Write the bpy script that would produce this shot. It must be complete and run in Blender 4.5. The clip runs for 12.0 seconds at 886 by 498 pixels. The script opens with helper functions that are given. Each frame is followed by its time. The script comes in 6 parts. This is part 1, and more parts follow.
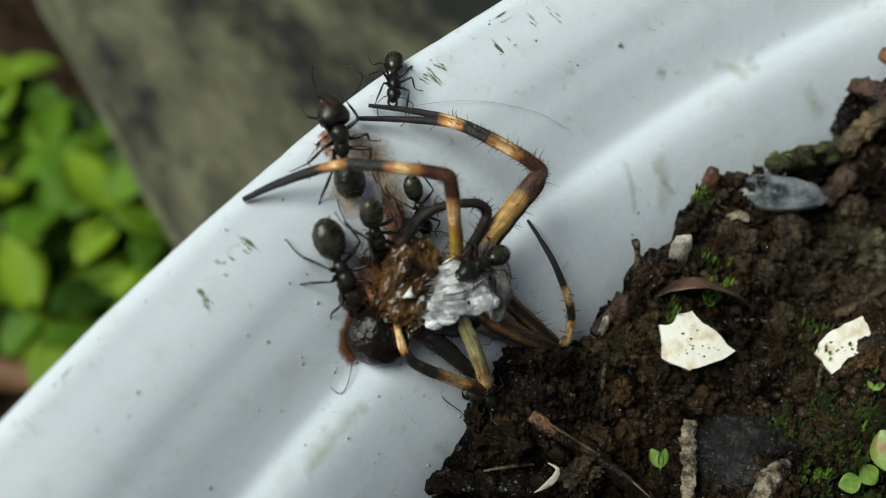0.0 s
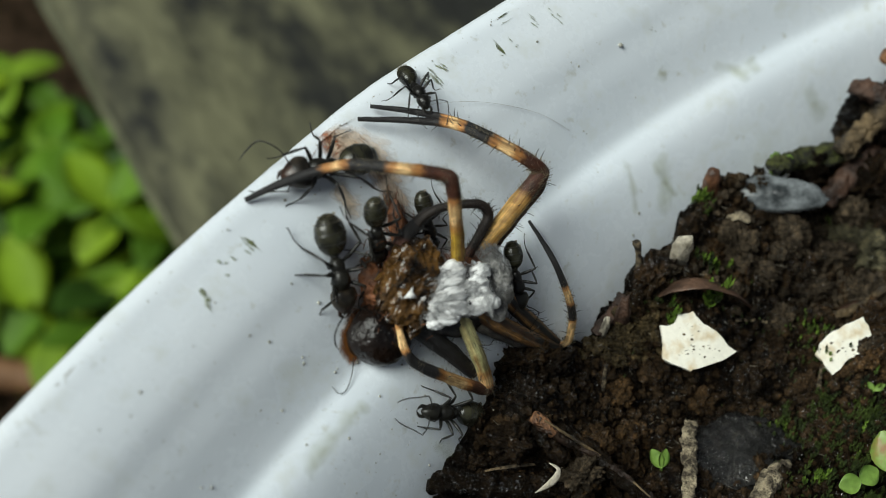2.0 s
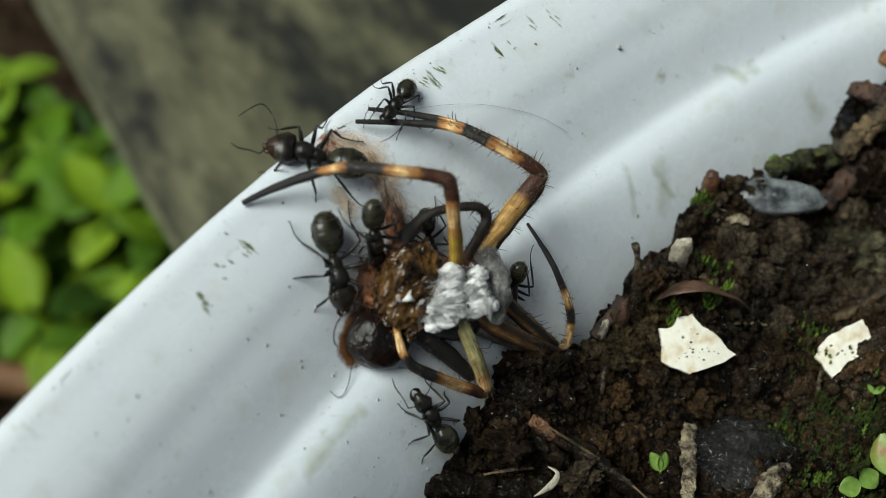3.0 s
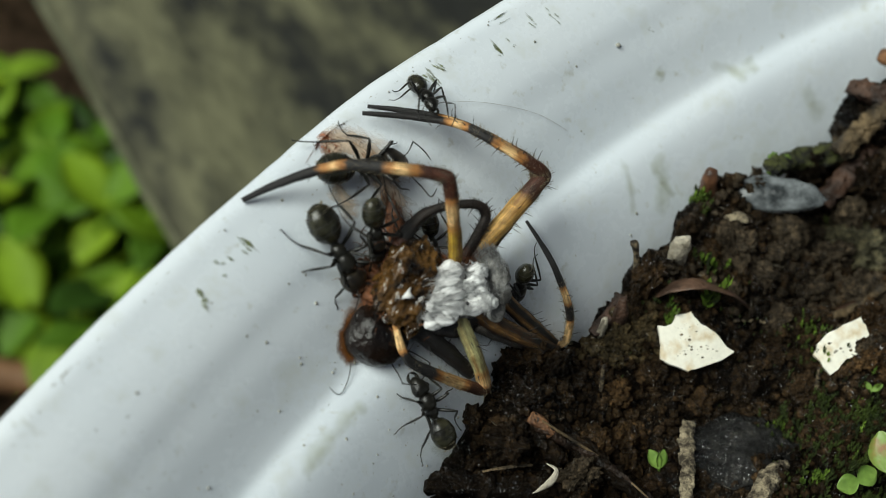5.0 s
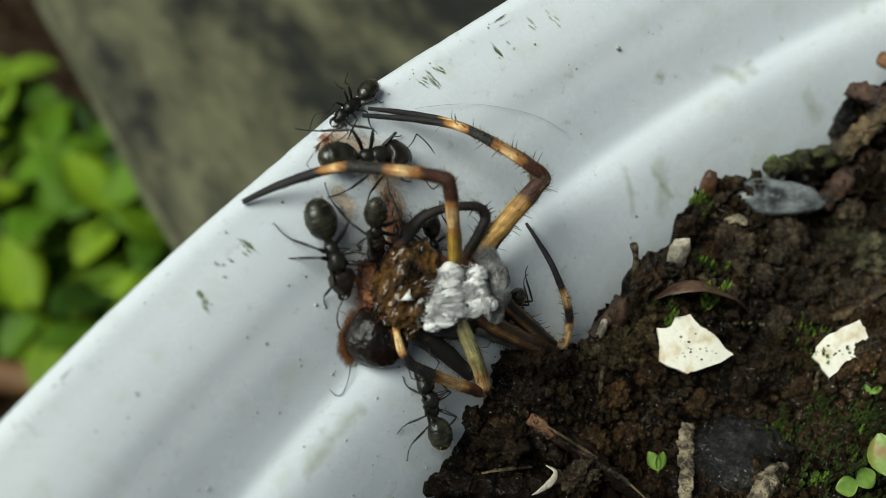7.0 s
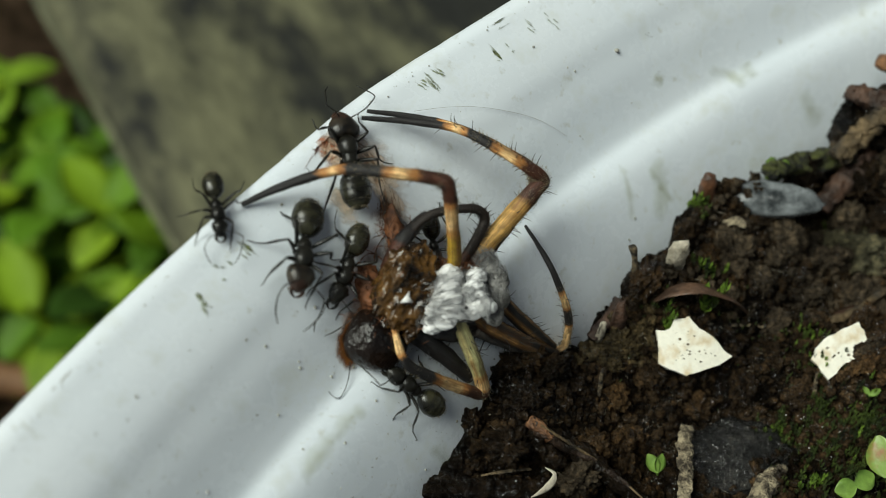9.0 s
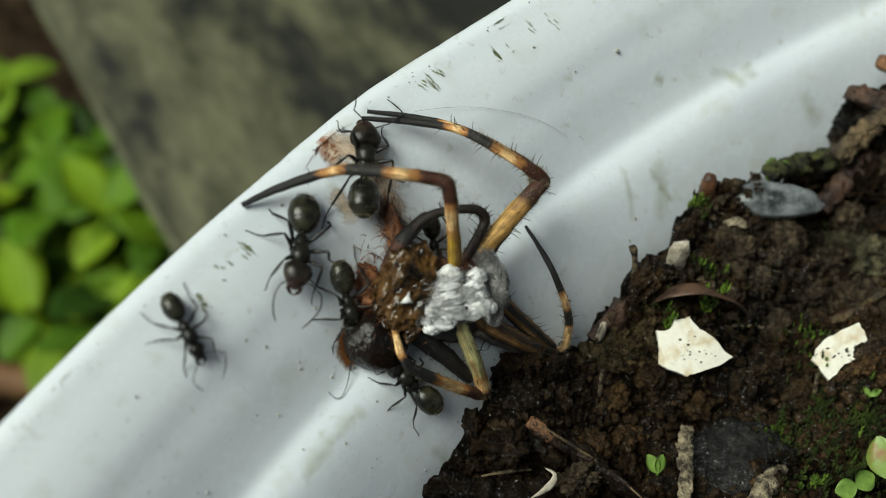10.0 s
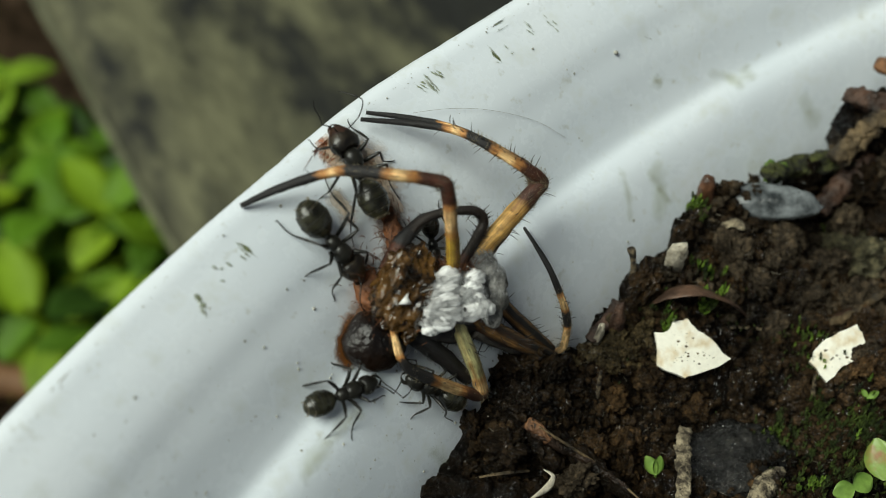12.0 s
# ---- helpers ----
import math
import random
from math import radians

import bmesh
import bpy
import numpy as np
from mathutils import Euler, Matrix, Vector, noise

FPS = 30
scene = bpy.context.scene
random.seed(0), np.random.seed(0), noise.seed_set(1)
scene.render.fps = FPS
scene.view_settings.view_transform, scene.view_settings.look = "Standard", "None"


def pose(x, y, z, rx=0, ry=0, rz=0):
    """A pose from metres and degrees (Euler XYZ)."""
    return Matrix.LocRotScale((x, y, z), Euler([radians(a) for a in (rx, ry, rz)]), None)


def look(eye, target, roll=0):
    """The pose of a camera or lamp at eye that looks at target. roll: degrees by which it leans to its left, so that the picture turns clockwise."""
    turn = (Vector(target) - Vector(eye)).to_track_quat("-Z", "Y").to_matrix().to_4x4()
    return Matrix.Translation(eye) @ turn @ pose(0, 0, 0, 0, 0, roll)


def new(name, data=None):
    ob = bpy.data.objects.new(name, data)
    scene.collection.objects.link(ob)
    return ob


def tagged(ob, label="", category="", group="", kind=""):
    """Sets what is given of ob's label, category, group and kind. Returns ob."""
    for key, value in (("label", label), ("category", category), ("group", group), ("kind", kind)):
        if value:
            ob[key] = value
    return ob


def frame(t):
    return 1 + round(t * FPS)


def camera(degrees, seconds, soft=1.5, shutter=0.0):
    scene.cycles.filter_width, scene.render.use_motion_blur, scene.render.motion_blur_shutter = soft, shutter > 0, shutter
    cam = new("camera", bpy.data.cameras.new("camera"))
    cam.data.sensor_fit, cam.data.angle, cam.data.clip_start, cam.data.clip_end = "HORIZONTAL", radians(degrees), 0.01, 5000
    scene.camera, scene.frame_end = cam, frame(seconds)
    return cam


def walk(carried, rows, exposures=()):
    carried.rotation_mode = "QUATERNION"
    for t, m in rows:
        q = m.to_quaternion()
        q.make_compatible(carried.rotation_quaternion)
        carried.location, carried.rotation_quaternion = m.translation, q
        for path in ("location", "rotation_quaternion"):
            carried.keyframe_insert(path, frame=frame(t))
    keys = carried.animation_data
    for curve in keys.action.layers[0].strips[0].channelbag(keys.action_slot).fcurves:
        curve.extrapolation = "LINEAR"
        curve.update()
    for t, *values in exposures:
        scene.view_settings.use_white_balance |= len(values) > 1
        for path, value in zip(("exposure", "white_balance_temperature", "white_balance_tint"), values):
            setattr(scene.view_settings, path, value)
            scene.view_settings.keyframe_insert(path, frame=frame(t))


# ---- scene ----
MM = 0.001


def at(x, y, z, rx=0, ry=0, rz=0):
    """A pose from millimetres and degrees."""
    return pose(x * MM, y * MM, z * MM, rx, ry, rz)


# ---- camera ----
cam = camera(40, 12.0, soft=0.6)
cam.data.dof.use_dof = True
cam.data.dof.focus_distance = 0.0784
cam.data.dof.aperture_fstop = 33
walk(cam, [
    (0.0, at(0.000, -55.280, 65.880, 40.0000, -0.0000, 0.0000)),
    (0.5, at(0.000, -55.301, 65.905, 40.0620, 0.0286, -0.0217)),
    (1.0, at(0.000, -55.289, 65.891, 40.0747, 0.0261, -0.0356)),
    (1.5, at(0.000, -55.338, 65.949, 40.0649, -0.0133, 0.0071)),
    (2.0, at(0.000, -55.395, 66.018, 40.0221, 0.0018, 0.1021)),
    (2.5, at(0.000, -55.308, 65.913, 40.0947, -0.0067, 0.0819)),
    (3.0, at(0.000, -55.222, 65.811, 40.1569, -0.0171, -0.0065)),
    (5.0, at(0.000, -55.322, 65.930, 40.0356, -0.0833, 0.0202)),
    (5.5, at(0.000, -55.317, 65.924, 40.0580, -0.1006, -0.0114)),
    (6.0, at(0.000, -55.313, 65.920, 40.0481, -0.1155, 0.0114)),
    (6.5, at(0.000, -55.367, 65.984, 40.0436, -0.1253, 0.0607)),
    (7.0, at(0.000, -55.407, 66.032, 40.1289, -0.1489, 0.0812)),
    (9.0, at(0.000, -55.457, 66.091, 40.2436, -0.1609, 0.0370)),
    (9.5, at(0.000, -55.439, 66.070, 40.2443, -0.2045, 0.0970)),
    (10.0, at(0.000, -55.440, 66.071, 40.2614, -0.1598, 0.0484)),
    (10.5, at(0.000, -55.448, 66.081, 40.2685, -0.1938, 0.0760)),
    (11.0, at(0.000, -55.473, 66.110, 40.2608, -0.1812, 0.0565)),
    (11.5, at(0.000, -55.469, 66.106, 40.3076, -0.2360, 0.0678)),
    (12.0, at(0.000, -55.471, 66.108, 40.3205, -0.2869, 0.0942)),
], exposures=[(0, -0.18, 6540, 8.4), (3, -0.18, 6600, 7.6), (7, -0.18, 6740, 5.8), (12, -0.18, 6860, 4.8)])

# ---- light: bright overcast sky ----
world = bpy.data.worlds.new("sky")
scene.world = world
world.use_nodes = True
wn = world.node_tree
sky = wn.nodes.new("ShaderNodeTexSky")
sky.sky_type = "NISHITA"
sky.sun_disc = False
sky.sun_elevation = radians(60)
sky.sun_rotation = radians(253)
sky.dust_density = 3.0
veil = wn.nodes.new("ShaderNodeHueSaturation")  # thin cloud greys the sky
veil.inputs["Saturation"].default_value = 0.5
wn.links.new(sky.outputs[0], veil.inputs["Color"])
wn.links.new(veil.outputs[0], wn.nodes["Background"].inputs[0])
wn.nodes["Background"].inputs[1].default_value = 0.034
sun = new("sun", bpy.data.lights.new("sun", "SUN"))
sun.data.energy = 3.9
sun.data.angle = radians(34)
sun.data.color = (0.94, 1.0, 0.95)
sun.matrix_basis = look((-0.45, -0.27, 0.85), (0, 0, 0))


# ---- materials ----
def nodes_of(name):
    m = bpy.data.materials.new(name)
    m.use_nodes = True
    return m, m.node_tree, m.node_tree.nodes["Principled BSDF"]


def add(nt, kind, **values):
    n = nt.nodes.new(kind)
    for key, v in values.items():
        n.inputs[key.replace("_", " ")].default_value = v
    return n


def ramp(nt, source, stops):
    r = nt.nodes.new("ShaderNodeValToRGB")
    while len(r.color_ramp.elements) < len(stops):
        r.color_ramp.elements.new(0.5)
    for e, (p, c) in zip(r.color_ramp.elements, stops):
        e.position, e.color = p, (*c, 1)
    nt.links.new(source, r.inputs[0])
    return r


def mix(nt, fac, a, b, mode="MIX"):
    m = nt.nodes.new("ShaderNodeMix")
    m.data_type, m.blend_type = "RGBA", mode
    for sock, v in ((m.inputs[0], fac), (m.inputs[6], a), (m.inputs[7], b)):
        if isinstance(v, (int, float)):
            sock.default_value = v
        elif isinstance(v, tuple):
            sock.default_value = (*v, 1)
        else:
            nt.links.new(v, sock)
    return m.outputs[2]


def noise_tex(nt, scale, detail=4.0, rough=0.55, stretch=None, distort=0.0):
    """Noise in object space; scale is per millimetre."""
    co = nt.nodes.new("ShaderNodeTexCoord")
    n = add(nt, "ShaderNodeTexNoise", Scale=scale * 1000, Detail=detail, Roughness=rough, Distortion=distort)
    if stretch:
        mp = nt.nodes.new("ShaderNodeMapping")
        mp.inputs["Scale"].default_value = stretch
        nt.links.new(co.outputs["Object"], mp.inputs[0])
        nt.links.new(mp.outputs[0], n.inputs["Vector"])
    else:
        nt.links.new(co.outputs["Object"], n.inputs["Vector"])
    return n.outputs["Fac"]


def bump(nt, bsdf, height, depth_mm, strength=1.0):
    b = add(nt, "ShaderNodeBump", Strength=strength, Distance=depth_mm * MM)
    nt.links.new(height, b.inputs["Height"])
    nt.links.new(b.outputs[0], bsdf.inputs["Normal"])


def mottled(name, dark, light, scale, rough=0.6, fine=None, bump_mm=0.05, metal=0.0, spec=0.5, stretch=None,
            lo=0.35, hi=0.65, fine_mix=0.5, rough_var=0.0, grain=0.55):
    m, nt, b = nodes_of(name)
    n1 = noise_tex(nt, scale, detail=6, rough=grain, stretch=stretch)
    n2 = noise_tex(nt, fine or scale * 6, detail=3, stretch=stretch)
    c = ramp(nt, n1, [(lo, dark), (hi, light)]).outputs[0]
    g = ramp(nt, n2, [(0.3, (0.45, 0.45, 0.45)), (0.7, (1.3, 1.3, 1.3))]).outputs[0]
    c = mix(nt, fine_mix, c, g, "MULTIPLY")
    nt.links.new(c, b.inputs["Base Color"])
    b.inputs["Roughness"].default_value = rough
    if rough_var:
        r = ramp(nt, n2, [(0.35, (rough - rough_var,) * 3), (0.65, (rough + rough_var,) * 3)]).outputs[0]
        nt.links.new(r, b.inputs["Roughness"])
    b.inputs["Metallic"].default_value = metal
    b.inputs["Specular IOR Level"].default_value = spec
    bump(nt, b, n2, bump_mm)
    return m


def plastic_material():
    m, nt, b = nodes_of("white_plastic")
    broad = noise_tex(nt, 0.06, detail=5)
    grime = noise_tex(nt, 0.35, detail=6, rough=0.65)
    fine = noise_tex(nt, 3.0, detail=2)
    c = ramp(nt, broad, [(0.3, (0.74, 0.80, 0.86)), (0.7, (0.81, 0.855, 0.90))]).outputs[0]
    c2 = ramp(nt, grime, [(0.54, (0, 0, 0)), (0.76, (0.45, 0.45, 0.45))]).outputs[0]
    c = mix(nt, c2, c, (0.58, 0.60, 0.52))
    spots = noise_tex(nt, 0.8, detail=4, rough=0.6)
    c3 = ramp(nt, spots, [(0.63, (0, 0, 0)), (0.74, (0.5, 0.5, 0.5))]).outputs[0]
    c = mix(nt, c3, c, (0.42, 0.42, 0.34))
    nt.links.new(c, b.inputs["Base Color"])
    r = ramp(nt, grime, [(0.3, (0.2,) * 3), (0.75, (0.36,) * 3)]).outputs[0]
    nt.links.new(r, b.inputs["Roughness"])
    b.inputs["Specular IOR Level"].default_value = 0.5
    b.inputs["Subsurface Weight"].default_value = 0.0
    bump(nt, b, fine, 0.012, 0.6)
    return m


def glints(nt, b, weight, scale=3.1, depth=0.42, bare=0.55):
    """Specks of moisture that sparkle on the finest relief."""
    n = noise_tex(nt, scale, detail=3, rough=0.65)
    k = noise_tex(nt, scale * 1.2, detail=3, rough=0.7, distort=0.8)
    q = noise_tex(nt, 0.22, detail=4, rough=0.65)
    w1 = ramp(nt, k, [(bare, (0.0,) * 3), (bare + 0.04, (1.0,) * 3)]).outputs[0]
    w2 = ramp(nt, q, [(0.40, (0.15 * min(1.0, weight),) * 3), (0.60, (min(1.0, weight),) * 3)]).outputs[0]
    nt.links.new(mix(nt, 1.0, w1, w2, "MULTIPLY"), b.inputs["Coat Weight"])
    b.inputs["Coat Roughness"].default_value = 0.05
    b.inputs["Coat IOR"].default_value = 2.3
    f = add(nt, "ShaderNodeBump", Strength=1.0, Distance=depth * MM)
    nt.links.new(n, f.inputs["Height"])
    nt.links.new(f.outputs[0], b.inputs["Coat Normal"])


def soil_material(name, dark, light, wet=0.5, gloss=0.24, bare=0.55):
    """Moist earth: humus and mineral tints in patches, grainy relief with a wet film on it."""
    m, nt, b = nodes_of(name)
    n1 = noise_tex(nt, 0.16, detail=6, rough=0.62)
    n2 = noise_tex(nt, 1.6, detail=5, rough=0.7)
    n3 = noise_tex(nt, 5.0, detail=4, rough=0.7)
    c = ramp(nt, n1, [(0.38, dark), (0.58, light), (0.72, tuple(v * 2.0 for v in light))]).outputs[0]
    # these two noises also drive the bump: hollows get darker, tops paler
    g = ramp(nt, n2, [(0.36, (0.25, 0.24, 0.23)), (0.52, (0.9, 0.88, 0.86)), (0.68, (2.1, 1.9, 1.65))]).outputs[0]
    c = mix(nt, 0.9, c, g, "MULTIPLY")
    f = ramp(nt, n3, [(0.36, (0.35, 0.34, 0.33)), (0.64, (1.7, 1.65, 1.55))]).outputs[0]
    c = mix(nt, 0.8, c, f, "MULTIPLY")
    nt.links.new(c, b.inputs["Base Color"])
    r = ramp(nt, n1, [(0.35, (gloss,) * 3), (0.65, (gloss + 0.25,) * 3)]).outputs[0]
    nt.links.new(r, b.inputs["Roughness"])
    b.inputs["Specular IOR Level"].default_value = 0.07 * wet
    h = mix(nt, 0.62, n2, n3)
    bump(nt, b, h, 0.60)
    if wet:
        glints(nt, b, wet, bare=bare)
    return m


def film_material(name, colour, lo, hi, scale, top=0.9, stretch=None):
    """A dried film on the plastic: ragged alpha from noise, fading to the patch's edge by its UV map."""
    m, nt, b = nodes_of(name)
    uv = nt.nodes.new("ShaderNodeUVMap")
    sub = nt.nodes.new("ShaderNodeVectorMath")
    sub.operation = "DISTANCE"
    sub.inputs[1].default_value = (0.5, 0.5, 0)
    nt.links.new(uv.outputs[0], sub.inputs[0])
    n = noise_tex(nt, scale, detail=6, rough=0.65, stretch=stretch, distort=0.6)
    ma = nt.nodes.new("ShaderNodeMath")
    ma.operation = "SUBTRACT"
    nt.links.new(n, ma.inputs[0])
    mb = nt.nodes.new("ShaderNodeMath")
    mb.operation = "MULTIPLY"
    nt.links.new(sub.outputs["Value"], mb.inputs[0])
    mb.inputs[1].default_value = 1.35
    nt.links.new(mb.outputs[0], ma.inputs[1])
    a = ramp(nt, ma.outputs[0], [(lo, (0, 0, 0)), (hi, (top,) * 3)]).outputs[0]
    nt.links.new(a, b.inputs["Alpha"])
    c = ramp(nt, n, [(0.3, tuple(v * 0.6 for v in colour)), (0.7, colour)]).outputs[0]
    nt.links.new(c, b.inputs["Base Color"])
    b.inputs["Roughness"].default_value = 0.45
    return m


PLASTIC = plastic_material()
# one earth twice: bed coloured as shaded gaps, crumbs as their lit tops
SOIL_SHADED = soil_material("shaded_potting_soil", (0.0016, 0.0011, 0.0007), (0.0105, 0.0070, 0.0040), 1.0)
CRUMB_LIT = soil_material("lit_soil_crumbs", (0.0036, 0.0025, 0.0015), (0.0440, 0.0285, 0.0155), 1.0)
CLOD_DRY = soil_material("dry_clod", (0.014, 0.0112, 0.0086), (0.082, 0.066, 0.048), 0.35)
ROOT = mottled("root_bark", (0.004, 0.0028, 0.0018), (0.034, 0.018, 0.0100), 0.6, 0.45, 4.0, 0.30, spec=0.4)
ROOT_TIP = mottled("broken_root_tip", (0.05, 0.020, 0.008), (0.36, 0.17, 0.075), 1.2, 0.55, 5.0, 0.25)
CLOD_OLIVE = soil_material("olive_crusted_clod", (0.014, 0.0115, 0.0066), (0.100, 0.077, 0.042), 0.9)
CLOD_BROWN = soil_material("brown_clod", (0.0115, 0.0074, 0.0041), (0.070, 0.043, 0.0210), 0.9)
GROUND = soil_material("garden_earth", (0.02, 0.015, 0.01), (0.06, 0.042, 0.03), 0.0)
# dark bark; also darkens clods below the spider, in place of its shadow
BARK_AND_SHADED_CLOD = soil_material("dark_bark_and_shaded_clod", (0.0030, 0.0022, 0.0015), (0.020, 0.0132, 0.0076), 0.9)
BARK_TAN = mottled("tan_bark", (0.02, 0.014, 0.007), (0.17, 0.115, 0.055), 0.6, 0.7, 4.0, 0.25)
PEG = mottled("smooth_red_brown_wood", (0.030, 0.013, 0.007), (0.17, 0.074, 0.036), 0.7, 0.45, 4.0, 0.10)
BARK_RED = mottled("red_brown_bark", (0.012, 0.007, 0.005), (0.095, 0.046, 0.026), 0.6, 0.6, 4.0, 0.2)
WOOD_PALE = mottled("pale_wood", (0.022, 0.014, 0.008), (0.33, 0.25, 0.145), 2.2, 0.75, 8.0, 0.5, grain=0.7, lo=0.42, hi=0.60)
STRIP = mottled("pale_weathered_bark", (0.05, 0.036, 0.022), (0.46, 0.38, 0.25), 1.3, 0.75, 6.0, 0.45, grain=0.7, lo=0.40, hi=0.58)
WOOD_CHIP = mottled("dry_wood_chip", (0.32, 0.28, 0.21), (0.62, 0.56, 0.45), 0.9, 0.75, 4.0, 0.2)
WOOD_MOSSY = mottled("mossy_bark", (0.006, 0.006, 0.003), (0.095, 0.105, 0.02), 1.3, 0.8, 4.5, 0.5, lo=0.42, hi=0.68)
WOOD_GREY = mottled("weathered_board_wood", (0.009, 0.0100, 0.0074), (0.130, 0.127, 0.070), 0.055, 0.85, 0.3, 0.8,
                    stretch=(1.0, 1.0, 1.0), lo=0.41, hi=0.60, grain=0.72)
for node in WOOD_GREY.node_tree.nodes:  # the grain runs along the beam
    if node.bl_idname == "ShaderNodeMapping":
        node.vector_type = "TEXTURE"
        node.inputs["Rotation"].default_value = (0.0, 0.0, radians(119.4))
        node.inputs["Scale"].default_value = (1.9, 0.8, 1.0)
WOOD_WORN = mottled("worn_beam_edge", (0.09, 0.095, 0.055), (0.19, 0.19, 0.115), 0.06, 0.85, 0.4, 0.5)
STONE = mottled("grey_stone", (0.030, 0.035, 0.037), (0.24, 0.26, 0.27), 0.5, 0.30, 2.5, 0.08, rough_var=0.12)
STONE_DARK = soil_material("dark_slate", (0.0045, 0.0047, 0.0050), (0.024, 0.0245, 0.0250), 3.0, bare=0.515)
STONE_OLIVE = soil_material("olive_stone", (0.030, 0.029, 0.019), (0.095, 0.091, 0.060), 0.5)
SHELL = mottled("eggshell", (0.60, 0.47, 0.28), (0.83, 0.80, 0.69), 0.55, 0.6, 2.6, 0.03, fine_mix=0.15, lo=0.34, hi=0.50)
SHELL_DIRT = mottled("eggshell_dirt", (0.05, 0.035, 0.02), (0.2, 0.15, 0.08), 1.5, 0.8, 6, 0.05)
GRAIN = mottled("mineral_grain", (0.06, 0.05, 0.035), (0.36, 0.32, 0.25), 0.9, 0.3, 6.0, 0.0)
MOSS = mottled("moss", (0.004, 0.009, 0.0015), (0.070, 0.108, 0.012), 0.5, 0.7, 4, 0.1)
MOSS_BRIGHT = mottled("fresh_moss", (0.05, 0.10, 0.012), (0.20, 0.32, 0.04), 0.8, 0.5, 4, 0.05)
SPROUT = mottled("seedling_leaf", (0.08, 0.16, 0.022), (0.19, 0.31, 0.055), 0.45, 0.5, 2.5, 0.06, fine_mix=0.35)
SPROUT_RED = mottled("reddish_leaf", (0.30, 0.08, 0.04), (0.20, 0.30, 0.06), 0.3, 0.4, 2.0, 0.03, fine_mix=0.2, lo=0.34, hi=0.46)
LEAF_DEAD = mottled("dead_leaf", (0.03, 0.017, 0.011), (0.14, 0.075, 0.045), 0.5, 0.55, 3.0, 0.1)


def leaf_material():
    m, nt, b = nodes_of("garden_leaf")
    n = noise_tex(nt, 0.06, detail=3)
    info = nt.nodes.new("ShaderNodeObjectInfo")
    c = ramp(nt, info.outputs["Random"], [(0.0, (0.014, 0.045, 0.003)), (0.35, (0.080, 0.18, 0.006)), (1.0, (0.24, 0.37, 0.012))]).outputs[0]
    g = ramp(nt, n, [(0.3, (0.6, 0.6, 0.6)), (0.7, (1.2, 1.2, 1.2))]).outputs[0]
    nt.links.new(mix(nt, 1.0, c, g, "MULTIPLY"), b.inputs["Base Color"])
    b.inputs["Roughness"].default_value = 0.65
    b.inputs["Specular IOR Level"].default_value = 0.3
    return m


LEAF = leaf_material()
STEM_RED = mottled("fallen_stick", (0.10, 0.046, 0.018), (0.23, 0.115, 0.045), 0.05, 0.7, 0.4, 0.4)
ANT_DARK = mottled("ant_cuticle", (0.0035, 0.0033, 0.0026), (0.017, 0.0158, 0.0115), 1.5, 0.42, 14, 0.014, spec=0.5)
ANT_BODY = mottled("ant_body", (0.0050, 0.0047, 0.0038), (0.0180, 0.0168, 0.0128), 1.5, 0.33, 14, 0.014, spec=0.38)
ANT_GASTER = mottled("ant_gaster", (0.008, 0.0076, 0.0048), (0.0420, 0.0400, 0.0220), 0.9, 0.27, 18, 0.010, spec=0.55, lo=0.42, hi=0.62)
ANT_HEAD = mottled("ant_reddish_head", (0.0065, 0.0052, 0.0041), (0.0520, 0.0400, 0.0260), 0.9, 0.32, 14, 0.014, spec=0.5)
ANT_FACE = mottled("ant_red_brown_face", (0.010, 0.0060, 0.0042), (0.056, 0.027, 0.0165), 1.2, 0.34, 14, 0.014, spec=0.55)
for cuticle, amount in ((ANT_BODY, 0.03), (ANT_GASTER, 0.04), (ANT_HEAD, 0.03)):  # the pale down on it
    skin = cuticle.node_tree.nodes["Principled BSDF"]
    skin.inputs["Sheen Weight"].default_value = amount
    skin.inputs["Sheen Roughness"].default_value = 0.35
    skin.inputs["Sheen Tint"].default_value = (0.75, 0.68, 0.5, 1)
ANT_EYE = mottled("ant_eye", (0.004, 0.004, 0.004), (0.01, 0.01, 0.01), 3, 0.45, 20, 0.004)
HAIR = mottled("pale_hair", (0.16, 0.13, 0.08), (0.36, 0.30, 0.19), 3, 0.5, 10, 0.0)
HAIR_SILVER = mottled("silver_hair", (0.40, 0.40, 0.40), (0.80, 0.80, 0.80), 1.2, 0.35, 10, 0.0)
HAIR_GREY = mottled("grey_hair", (0.14, 0.14, 0.14), (0.40, 0.40, 0.40), 3, 0.5, 10, 0.0)
BLACK_LEG = mottled("spider_black", (0.010, 0.010, 0.011), (0.045, 0.042, 0.042), 2.0, 0.55, 9, 0.03)
SILK = mottled("spider_silver_silk", (0.24, 0.225, 0.205), (0.92, 0.92, 0.91), 0.8, 0.40, 7.0, 0.13, lo=0.34, hi=0.50, fine_mix=0.3, stretch=(0.16, 1.0, 1.0), grain=0.65)
SILVER_DULL = mottled("spider_dull_hair", (0.05, 0.047, 0.042), (0.34, 0.33, 0.31), 0.8, 0.5, 6.0, 0.12, fine_mix=0.5)
ABDOMEN = mottled("spider_abdomen", (0.007, 0.0040, 0.0019), (0.150, 0.074, 0.020), 0.7, 0.20, 3.4, 0.07, lo=0.39, hi=0.66, rough_var=0.14, grain=0.65)
WHITE_SPOT = mottled("spider_white_spot", (0.7, 0.7, 0.68), (0.85, 0.85, 0.83), 1, 0.4, 6, 0.02, fine_mix=0.15)
